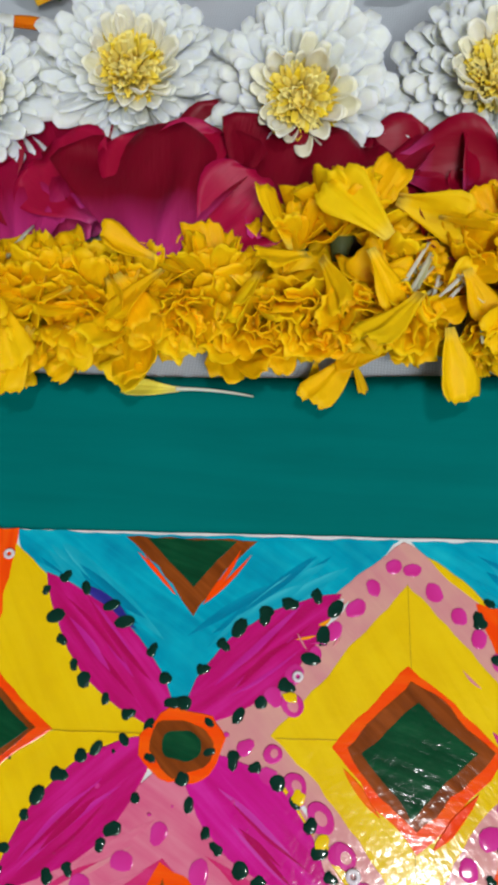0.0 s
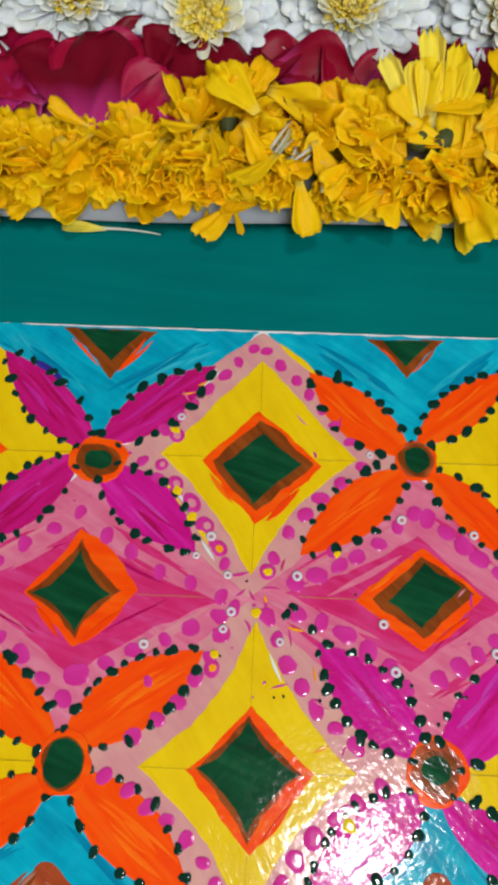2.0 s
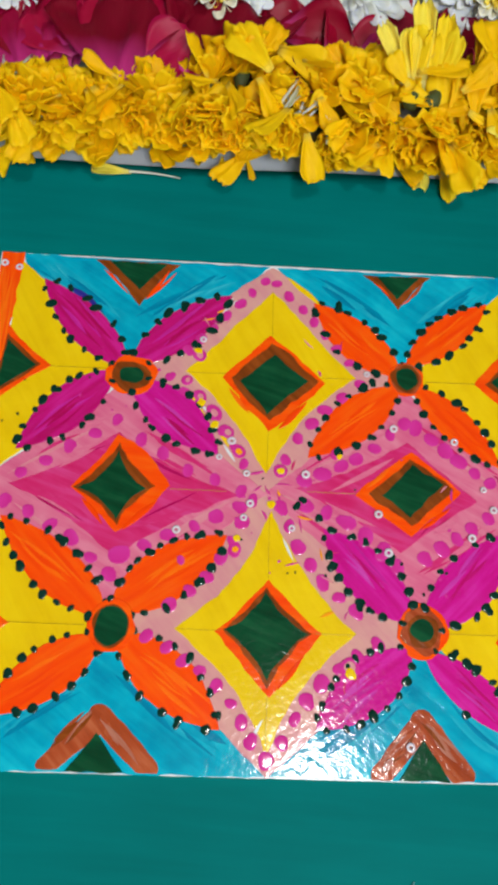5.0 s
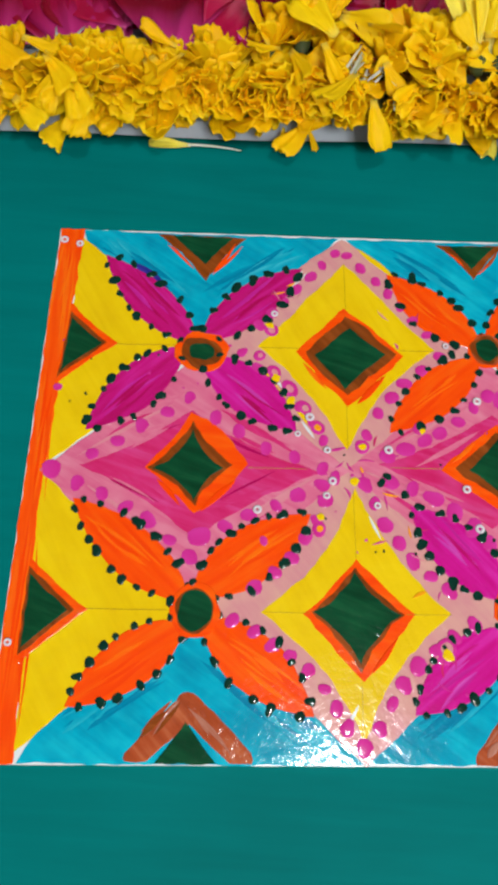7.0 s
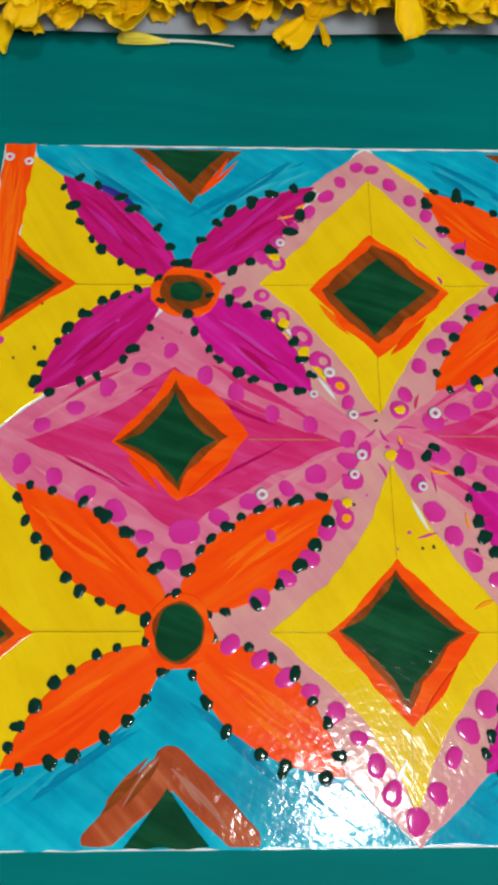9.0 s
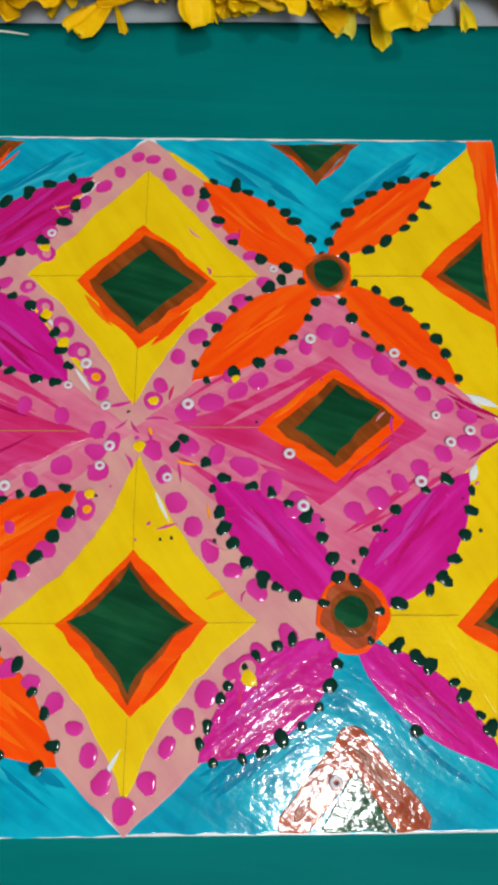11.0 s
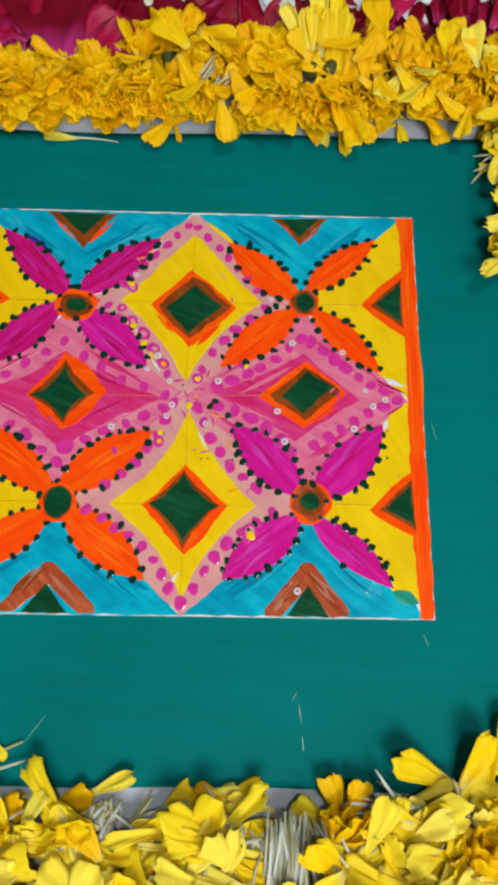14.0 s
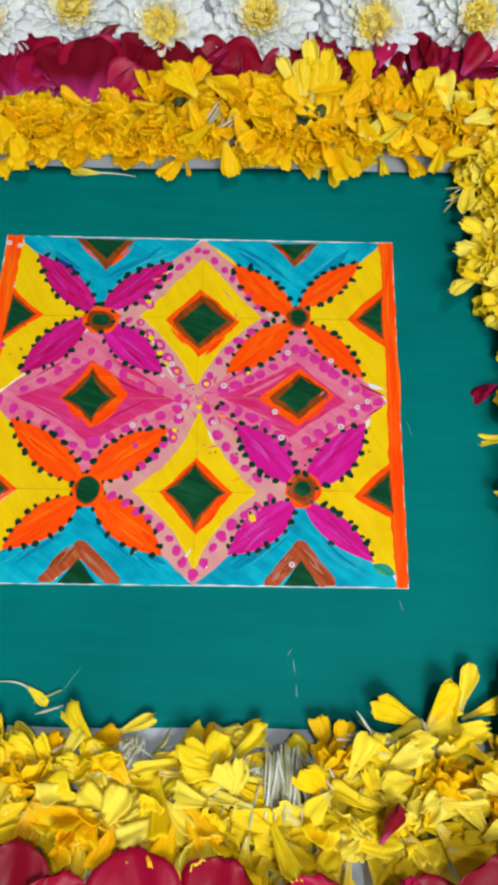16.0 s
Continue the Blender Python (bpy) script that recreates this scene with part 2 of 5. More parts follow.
def slab_bm(points, low, high, soft=0.25):
    """A flat coat of paint: outline in mm, standing from low to high (mm), with a rounded shoulder."""
    bm = bmesh.new()
    pts = [Vector(p) for p in points]
    n = len(pts)
    inner = []
    for i in range(n):
        a, b, c = pts[i - 1], pts[i], pts[(i + 1) % n]
        t = (c - a)
        nrm = Vector((-t.y, t.x)).normalized() if t.length > 1e-6 else Vector((0, 0))
        inner.append(b + nrm * soft)
    area = sum(pts[i - 1].x * pts[i].y - pts[i].x * pts[i - 1].y for i in range(n))
    if area < 0:
        inner = [b * 2 - q for b, q in zip(pts, inner)]
    rings = [(pts, low), (pts, low + 0.6 * (high - low)), (inner, high)]
    vs = [[bm.verts.new(mm(p.x, p.y, z)) for p in ring] for ring, z in rings]
    for lo, hi in zip(vs, vs[1:]):
        for i in range(n):
            f = (lo[i - 1], lo[i], hi[i], hi[i - 1])
            bm.faces.new(f if area > 0 else f[::-1])
    ring = rings[-1][0]
    for a, b, c in tessellate_polygon([[Vector((p.x, p.y, 0)) for p in ring]]):
        cross = (ring[b] - ring[a]).cross(ring[c] - ring[a])
        if abs(cross) > 1e-7:
            bm.faces.new([vs[-1][k] for k in ((a, b, c) if cross > 0 else (a, c, b))])
    return bm


def wobble(points, amount, scale=0.12, seed=0.0, step=2.0):
    """Resamples a closed outline (mm) and lets it waver as a brush does."""
    out = []
    n = len(points)
    for i in range(n):
        a, b = Vector(points[i]), Vector(points[(i + 1) % n])
        k = max(1, int((b - a).length / step))
        for j in range(k):
            p = a.lerp(b, j / k)
            q = noise.noise_vector((p.x * scale, p.y * scale, seed))
            out.append(p + Vector((q.x, q.y)) * amount)
    return out


def bow(a, b, sag, steps=9):
    """Points from a up to b (b left out), bowed by sag mm to the left of the way from a to b."""
    a, b = Vector(a), Vector(b)
    d = b - a
    nrm = Vector((-d.y, d.x)).normalized()
    return [a.lerp(b, i / steps) + nrm * sag * math.sin(math.pi * i / steps) for i in range(steps)]


def kite(top, left, bottom, right, sag):
    """Four-cornered figure; sags (mm) of its sides top-left, left-bottom, bottom-right, right-top; positive bows inwards."""
    c = [top, left, bottom, right]
    out = []
    for i in range(4):
        out += bow(c[i], c[(i + 1) % 4], sag[i] if isinstance(sag, (list, tuple)) else sag)
    return out


def oval(cx, cy, rx, ry, n=22):
    return [Vector((cx + rx * math.cos(math.tau * i / n), cy + ry * math.sin(math.tau * i / n))) for i in range(n)]


# ---- the room, plain and closed ----
def structure(name, bm, mat, label, category):
    return tagged(part(name, bm, mat), label, category, kind="structure")


R, TOP = 1.9, 2.5
structure("floor", box_bm(-R, -R, -0.05, R, R, -0.0028), CLOTH, "grey-white woven cloth spread over the floor", "floor cloth")
structure("ceiling", box_bm(-R, -R, TOP, R, R, TOP + 0.1), CEILING, "plain grey painted ceiling", "ceiling")
structure("wall_north", box_bm(-R - 0.1, R, -0.05, R + 0.1, R + 0.1, TOP), WALL, "plain grey-brown painted wall", "wall")
structure("wall_south", box_bm(-R - 0.1, -R - 0.1, -0.05, R + 0.1, -R, TOP), WALL, "plain grey-brown painted wall", "wall")
structure("wall_east", box_bm(R, -R, -0.05, R + 0.1, R, TOP), WALL, "plain grey-brown painted wall", "wall")
structure("wall_west", box_bm(-R - 0.1, -R, -0.05, -R, R, TOP), WALL, "plain grey-brown painted wall", "wall")

# ---- teal board ----
def board():
    bm = bmesh.new()
    nx, ny = 60, 56
    grid = {}
    for i in range(nx + 1):
        for j in range(ny + 1):
            x, y = -152 + 310 * i / nx, -153.5 + 281.5 * j / ny
            edge = 0.6 * math.sin(x * 0.045) if j in (0, ny) else 0.0
            flat = min(1.0, max(0.0, max(abs(x - 4) - 102, abs(y + 4) - 92) / 20))
            z = -0.9 + flat * (0.9 * noise.noise((x * 0.012, y * 0.02, 3.1)) + 0.2)
            for k in (0, 1):
                grid[i, j, k] = bm.verts.new(mm(x, y + edge, z - 1.2 * k))
    for i in range(nx):
        for j in range(ny):
            bm.faces.new([grid[i, j, 0], grid[i + 1, j, 0], grid[i + 1, j + 1, 0], grid[i, j + 1, 0]])
            bm.faces.new([grid[i, j, 1], grid[i, j + 1, 1], grid[i + 1, j + 1, 1], grid[i + 1, j, 1]])
    for i in range(nx):
        bm.faces.new([grid[i, 0, 0], grid[i, 0, 1], grid[i + 1, 0, 1], grid[i + 1, 0, 0]])
        bm.faces.new([grid[i, ny, 0], grid[i + 1, ny, 0], grid[i + 1, ny, 1], grid[i, ny, 1]])
    for j in range(ny):
        bm.faces.new([grid[0, j, 0], grid[0, j + 1, 0], grid[0, j + 1, 1], grid[0, j, 1]])
        bm.faces.new([grid[nx, j, 0], grid[nx, j, 1], grid[nx, j + 1, 1], grid[nx, j + 1, 0]])
    return tagged(part("base_card", bm, TEAL, smooth=True), "teal green card sheet with a faint sheen lying on the cloth", "card sheet")


BOARD = board()


def scratch(x, y, length, angle):
    bm = slab_bm(wobble(oval(0, 0, length / 2, 0.17, 10), 0.2, 0.4, x), 0.0, 0.12, 0.05)
    return part("scratch", bm, SCRATCH, BOARD, "fine pale scratch", at=pose(*mm(x, y, -0.55), 0, 0, angle))


for sx, sy, sl, sa in ((53, -128, 7, 100), (51, -122, 4, 60), (54, -138, 6, 95), (107.5, -18, 9, 105), (100, -101, 5, 110), (-42, -135, 13, 55)):
    scratch(sx, sy, sl, sa)

# ---- painted card ----
CARD = tagged(part("painted_card", slab_bm(wobble([(-94, 84.7), (-99.4, -94.6), (103.6, -93.6), (103.6, 83.8)], 0.15), -1.4, 0.0, 0.1), PAPER),
              "hand-painted card with glossy flowers and diamonds in bright poster paint", "painting")
coat_count = [0]


def settle(p):
    """Brings the outermost colours in line with the card's trimmed edges."""
    x, y = p[0], p[1]
    if y > 76:
        y -= 0.85 * (y - 76) / 8.5
    if y < -84:
        y -= 0.6 * (-84 - y) / 9
    return Vector((x, y))


def coat(name, outline, mat, level, label="", waver=0.8, at=None, thick=0.08, step=2.0, soft=0.22):
    """A painted area on the card; higher levels lie over lower ones."""
    coat_count[0] += 1
    if at is None:
        outline = [settle(p) for p in outline]
    pts = wobble(outline, waver, 0.22, coat_count[0] * 3.7, step)
    lift = level * 0.05 + 0.0011 * (coat_count[0] * 7 % 41)
    return part(name, slab_bm(pts, -0.02, lift + thick, soft), mat, CARD, label, at=at)


# grounds: turquoise above and below, yellow at the sides
for pts in ([(-86, 85.2), (-84, 80), (-77, 74), (-43, 37), (-8, 70), (6, 84.4)], [(8, 84.3), (22, 69), (55, 39), (86, 71), (95, 80), (97, 84)],
            [(-90, -93.5), (-84, -83), (-76, -77), (-43, -50), (-6, -78), (8, -93.3)], [(9, -93), (23, -78), (57, -49), (88, -79), (95, -84), (99, -92.8)]):
    coat("turquoise_ground", pts, BLUE, 0, "turquoise brush-stroked ground", 0.7)
for pts in ([(-86, 82), (-77, 74), (-43, 37), (-79, 5), (-91.5, -6), (-88.5, 30), (-87, 52)], [(-91.8, -8), (-81, -13), (-45, -50), (-78, -80), (-91, -91)],
            [(97.5, 83), (86, 71), (56, 39), (87, 6), (97.5, -4), (98.4, 40)], [(97.8, -5), (86, -13), (58, -49), (88, -83), (98.6, -87)]):
    coat("yellow_ground", pts, YELLOW, 1, "flat yellow ground", 0.5)
coat("side_strip", [(-93.7, 85.7), (-99.2, -93.6), (-91, -93.6), (-91, -9), (-87, 52), (-85, 85.6)], STRIP, 2, "orange side strip")
coat("side_strip", [(96.3, 84.2), (98, 48), (97, -25), (97, -73), (98.3, -93), (103.5, -93), (103.4, 84.4)], STRIP, 2, "orange side strip")


def edge_triangle(tip, a, b, inset, mid, tone):
    """A triangle at the card's edge: orange outside, brown within, dark green in the middle."""
    t, p, q = Vector(tip), Vector(a), Vector(b)
    c = (t + p + q) / 3
    coat("triangle_rim", bow(t, p, 0.8) + bow(p, q, 0) + bow(q, t, 0.8), tone, 3, "", 0.5)
    m = (p + q) / 2
    shrink = [v + (m - v) * 0.12 + (c - v) * mid for v in (t, p, q)]
    coat("triangle_band", shrink, BROWN, 4, "brown inner rim", 0.6)
    shrink = [v + (m - v) * 0.16 + (c - v) * inset for v in (t, p, q)]
    coat("triangle_core", shrink, GREEN, 5, "dark green core", 0.5)


edge_triangle((-70.5, 39), (-87.5, 54.5), (-91, 22), 0.2, 0.1, ORANGE)
edge_triangle((-73.5, -51), (-93, -34), (-94, -69), 0.2, 0.1, ORANGE)
edge_triangle((79.5, 39), (98, 57), (98, 24), 0.24, 0.13, ORANGE)
edge_triangle((80.5, -52), (98, -35), (99.5, -63), 0.24, 0.13, ORANGE)


def chevron(tip, a, b, core, tone):
    """A triangle at the top or bottom edge: a brown chevron round a dark green core."""
    coat("chevron", bow(tip, a, -0.8) + bow(a, b, 0) + bow(b, tip, -0.8), tone, 3, "brown chevron with orange streaks", 0.7)
    coat("chevron_core", list(core), GREEN, 5, "dark green core", 0.4)


chevron((-41.5, 64.5), (-59, 84), (-27.5, 83.6), ((-42, 71), (-54, 83.8), (-32, 83.5)), BROWN)
chevron((53.5, 67.5), (40.5, 82.6), (66, 82.8), ((53, 72), (45.5, 82.4), (62, 82.4)), BROWN)


def thick_stroke(a, b, half):
    """A single broad brush stroke with round ends, cut off by the card's edge."""
    a, b = Vector(a), Vector(b)
    along = (b - a).normalized()
    across = Vector((-along.y, along.x))
    turn = [math.pi * (0.5 + i / 8) for i in range(9)]
    ring = [a + half * (along * math.cos(w) + across * math.sin(w)) for w in turn] + [b - half * (along * math.cos(w) + across * math.sin(w)) for w in turn]
    coat("chevron_stroke", [Vector((p.x, max(p.y, -92.9))) for p in ring], RUST, 3, "broad reddish brown stroke", 0.7, step=1.5)


for tip, left, right, core in (((-42.5, -78.3), (-56.5, -92), (-28, -92), ((-43.3, -82.5), (-34, -93.2), (-51.5, -93.2))),
                               ((56, -76.8), (43.5, -91.5), (67.5, -91.5), ((56, -81.5), (64, -92.8), (48, -92.8)))):
    thick_stroke(tip, left, 3.5)
    thick_stroke(tip, right, 3.9)
    coat("chevron_core", list(core), GREEN, 5, "dark green core", 0.5)

# bands and diamonds
coat("diamond_band", kite((7, 84), (-40, 38), (5, -6), (53, 38.5), (-2, -3, -3, -2)), BEIGE, 2, "beige-pink band")
coat("diamond_band", kite((6, -3), (-41, -51), (8.5, -93.4), (56, -50), (0, 0, -1, -1)), BEIGE, 2, "beige-pink band")
coat("cross_band", kite((-44, 34), (-92.5, -7), (-43, -47), (7, -5), (0, -1, -1, 0)), PINK, 3, "light pink band")
coat("cross_band", kite((55, 35), (5, -5), (56, -46), (97.5, -5), (0, -1, 1, -1)), PINK, 3, "light pink band")
coat("diamond", kite((7, 73.5), (-23, 39), (6, 1.5), (37, 39), (0.3, 2.5, 3.5, 0.3)), YELLOW, 4, "yellow diamond")
coat("diamond", kite((8, -11), (-22, -51), (8, -88), (36, -51), (4.5, 4, 3.5, 2.5)), YELLOW, 4, "yellow diamond")
coat("diamond", kite((-45, 15), (-80, -5), (-42.5, -28.5), (-2, -6), (2, 1.5, 1.5, 2.5)), CERISE, 4, "cerise diamond")
coat("diamond", kite((55, 15.5), (16, -3), (51, -24), (78, -5), (1.5, 1.5, 0.5, 0.5)), CERISE, 4, "cerise diamond")
for top, left, bottom, right, sag in (((7, 54.5), (-10, 37), (7, 17.5), (26.3, 36.5), -0.6), ((7.8, -34.5), (-9.3, -51.5), (8.6, -71.5), (25.3, -51.5), 0.2),
                                      ((-44.5, 14.5), (-59, -5.5), (-43, -21), (-26, -4), (0.6, 0.3, -1, -2.5)), ((56, 12.5), (36, -4), (55, -18), (72.5, -2), -0.4)):
    coat("diamond_rim", kite(top, left, bottom, right, sag), ORANGE, 5, "orange rim", 0.9)
for top, left, bottom, right, sag in (((7.4, 51.5), (-7.5, 37), (6.5, 21), (24.3, 37), -0.4), ((7.2, -36.6), (-6.6, -51), (8, -68.2), (21.6, -51), 0.8),
                                      ((-44.2, 11.5), (-58.3, -5.6), (-43, -18.6), (-30.5, -4.4), 1.4), ((56, 9.5), (41, -4), (55, -14.5), (70, -0.8), -0.2)):
    coat("diamond_band_inner", kite(top, left, bottom, right, sag), BROWN, 6, "brown band", 1.0)
for top, left, bottom, right, sag in (((8, 47), (-4.2, 36), (6, 23.5), (20.5, 37), 0.2), ((7.2, -38), (-5.8, -51), (8, -66.5), (20.8, -51), 1.4),
                                      ((-44, 7.8), (-57, -5.8), (-43, -17), (-33.5, -5), 1.9), ((56.2, 7.6), (45, -4), (55, -12), (67, 0.6), 0.3)):
    coat("diamond_core", kite(top, left, bottom, right, sag), GREEN, 7, "dark green core")


# flowers: four leaves and a round middle each
def leaf_shape(length, half, skew=0.0, n=16):
    def w(s):
        return half * math.sin(math.pi * s ** 0.9) ** 0.85
    up = [Vector((length * i / n, w(i / n) + skew * math.sin(math.pi * i / n))) for i in range(n)]
    down = [Vector((length * (1 - i / n), -w(1 - i / n) + skew * math.sin(math.pi * i / n))) for i in range(n)]
    return up + down


def dab(r, flat, seed, tail=0.0, uneven=0.4):
    """A thick dab of paint: low dome with an uneven rim, drawn out a little."""
    bm = bmesh.new()
    n, rows = 11, ((1.0, 0.0), (0.93, 0.55), (0.6, 0.95), (0.25, 1.05))
    rings = []
    for f, h in rows:
        ring = []
        for i in range(n):
            a = math.tau * i / n
            k = 1 + uneven * noise.noise((math.cos(a) * 1.3, math.sin(a) * 1.3, seed)) + tail * max(0, math.cos(a)) ** 3
            ring.append(bm.verts.new(mm(r * f * k * math.cos(a), r * f * k * math.sin(a) * 0.92, flat * h)))
        rings.append(ring)
    for lo, hi in zip(rings, rings[1:]):
        for i in range(n):
            bm.faces.new((lo[i - 1], lo[i], hi[i], hi[i - 1]))
    bm.faces.new(rings[-1])
    return bm


DABS_GREEN = [mesh_of("dot", dab(1.0, 0.25, 1.7 * i, 0.35 * (i % 3)), DOT_GREEN) for i in range(6)]
DABS_PINK = [mesh_of("dot", dab(1.0, 0.1, 9 + 2.3 * i, 0.12 * (i % 3), 0.22), DOT_PINK) for i in range(6)]
dot_rng = random.Random(5)


def put_dot(meshes, x, y, r):
    ob = new("green_dot" if meshes is DABS_GREEN else "dot", dot_rng.choice(meshes))
    ob.matrix_basis = pose(*mm(x, y, 0.42), 0, 0, dot_rng.uniform(0, 360)) @ Matrix.Diagonal((r * dot_rng.uniform(0.95, 1.15), r * dot_rng.uniform(0.88, 1.05), dot_rng.uniform(0.5, 1.1), 1))
    ob.parent = CARD
    return ob


def flower_leaf(tip, foot, half, mat, sides, skew=0.0):
    """A leaf from its foot to its tip with dots along its edges: sides is (left dots, right dots)."""
    t, f = Vector(tip), Vector(foot)
    f += (f - t).normalized() * 3.5
    d = t - f
    angle = math.degrees(math.atan2(d.y, d.x))
    place = pose(*mm(f.x, f.y, 0), 0, 0, angle)
    half *= 1.09
    coat("flower_leaf", leaf_shape(d.length, half, skew), mat, 5, "", 0.45, place)
    along, across = d.normalized(), Vector((-d.y, d.x)).normalized()
    for sign, count in zip((1, -1), sides):
        for i in range(count):
            s = (i + 0.7 + dot_rng.uniform(-0.2, 0.2)) / (count + 0.25)
            w = half * math.sin(math.pi * min(s, 0.995) ** 0.9) ** 0.85 + 0.35
            p = f + along * d.length * s + across * (sign * w + skew * math.sin(math.pi * s))
            put_dot(DABS_GREEN, p.x, p.y, dot_rng.choice((1.15, 1.3, 1.5, 1.75)))


for tip, foot, half, mat, sides, skew in (
        ((-77, 74), (-46, 42), 6.6, MAGENTA, (8, 7), 0.6), ((-8, 70.5), (-40, 43), 7, MAGENTA, (7, 7), 0.3),
        ((-79, 7), (-51, 35.5), 7.4, MAGENTA, (7, 8), 0.0), ((-10, 8), (-39, 32.5), 7.8, VIOLET, (8, 8), 0.4),
        ((22, 69), (51, 43), 7.2, ORANGE, (5, 8), 0.8), ((86.5, 71.5), (58, 47), 6.2, ORANGE, (8, 7), 0.3),
        ((20, 8.5), (50, 34.5), 7.2, ORANGE, (7, 7), 0.0), ((87, 7), (60, 34.5), 5.8, ORANGE, (8, 7), 0.3),
        ((-81, -16), (-46, -45.5), 7.2, ORANGE, (9, 8), 0.3), ((-6, -20), (-40, -44.5), 8.2, ORANGE, (10, 7), 0.2),
        ((-78, -79), (-47, -56), 7.2, ORANGE, (7, 8), 0.0), ((-6, -81), (-37, -55), 7.8, ORANGE, (7, 6), 0.3),
        ((25.5, -16.5), (52, -44), 7.6, VIOLET, (9, 8), 0.0), ((87, -15.5), (60, -46), 8.0, VIOLET, (6, 8), -1.2),
        ((23, -80), (51, -57), 7.6, VIOLET, (8, 9), 0.0), ((88.5, -82), (60, -57.5), 5.8, VIOLET, (9, 1), 0.4)):
    flower_leaf(tip, foot, half, mat, sides, skew)

def flower_eye(cx, cy, rings):
    """The round middle of a flower: uneven rings laid over one another, from the outside in: (rx, ry, paint, waver)."""
    for i, (rx, ry, mat, waver) in enumerate(rings):
        coat("flower_eye", oval(cx, cy, rx, ry, 26), mat, 6.4 + 0.8 * i, "", waver, thick=0.2, step=1.2)


flower_eye(-42.2, 36.3, ((9.4, 7.6, ORANGE, 2.0), (6.8, 5.8, BROWN, 1.6), (4.9, 3.6, GREEN, 1.1)))
flower_eye(55, 39.6, ((6.4, 6.6, ORANGE, 1.2), (5.6, 6.0, RUST, 1.0), (5.0, 5.4, BROWN, 1.0), (3.9, 4.4, GREEN, 0.8)))
flower_eye(-41.6, -50.8, ((7.6, 8.4, ORANGE, 1.4), (5.9, 7.2, BROWN, 0.9), (5.2, 6.5, GREEN, 0.8)))
flower_eye(57.2, -49, ((8.0, 8.8, ORANGE, 1.4), (7.0, 7.6, RUST, 1.6), (5.4, 5.8, BROWN, 1.0), (4.0, 3.9, GREEN, 0.8)))

# visible brush strokes over the larger coats
BLUE_LIGHT = paint("light_turquoise_stroke", (0.015, 0.42, 0.56), (0.0, 0.33, 0.48), (0.06, 0.5, 0.62), 0.26, 2, 1.0, 0.6)
BLUE_DARK = paint("deep_turquoise_stroke", (0.0, 0.25, 0.41), (0.0, 0.18, 0.33), (0.0, 0.32, 0.48), 0.24, 2, 1.0, 0.6)
INDIGO = paint("indigo_stroke", (0.04, 0.03, 0.3), (0.02, 0.02, 0.2), (0.08, 0.05, 0.36), 0.24, 2, 1.0, 0.5)
ORANGE_LIGHT = paint("light_orange_stroke", (1.0, 0.17, 0.004), (1.0, 0.12, 0.003), (1.0, 0.24, 0.01), 0.26, 2, 1.0, 0.6)
RED_ORANGE = paint("red_orange_stroke", (0.98, 0.06, 0.001), (0.94, 0.05, 0.001), (1.0, 0.08, 0.002), 0.26, 2, 1.0, 0.6)
PURPLE = paint("purple_stroke", (0.58, 0.02, 0.32), (0.5, 0.012, 0.24), (0.66, 0.05, 0.42), 0.24, 2, 1.0, 0.6)
LILAC = paint("lilac_stroke", (0.64, 0.06, 0.42), (0.56, 0.03, 0.34), (0.7, 0.12, 0.5), 0.24, 2, 1.0, 0.6)
WINE = paint("wine_stroke", (0.48, 0.004, 0.11), (0.4, 0.003, 0.08), (0.55, 0.01, 0.15), 0.24, 2, 1.0, 0.5)
PINK_LIGHT = paint("pale_pink_stroke", (0.74, 0.26, 0.32), (0.7, 0.2, 0.27), (0.76, 0.34, 0.36), 0.28, 2, 1.0, 0.5)
PALE_RUST = paint("pale_rust_stroke", (0.5, 0.2, 0.14), (0.4, 0.12, 0.07), (0.56, 0.3, 0.24), 0.22, 2, 1.0, 0.8)
AMBER = paint("amber_touch", (0.95, 0.36, 0.01), (0.9, 0.28, 0.005), (0.98, 0.45, 0.02), 0.24, 0, 0.5, 0.3)
SEA = paint("sea_green_smear", (0.02, 0.3, 0.2), (0.01, 0.22, 0.16), (0.08, 0.4, 0.22), 0.24, 10, 1.0, 0.5)
srng = random.Random(23)


def strokes(a, b, side, count, wide, mats, level):
    """Brush strokes laid from a to b, spread by side mm across."""
    a, b = Vector(a), Vector(b)
    d = b - a
    across = Vector((-d.y, d.x)).normalized()
    for i in range(count):
        s0 = srng.uniform(0.0, 0.35)
        length = d.length * srng.uniform(0.4, 0.95 - s0)
        p = a + d * s0 + across * side * srng.uniform(-1, 1)
        angle = math.degrees(math.atan2(d.y, d.x)) + srng.uniform(-1, 1) * min(7, 180 / d.length)
        coat("brush_stroke", leaf_shape(length, wide * srng.uniform(0.5, 1.2), srng.uniform(-0.8, 0.8), 9), srng.choice(mats), level, "", 0.2, pose(*mm(p.x, p.y, 0), 0, 0, angle), 0.05, 2.0, 0.04)


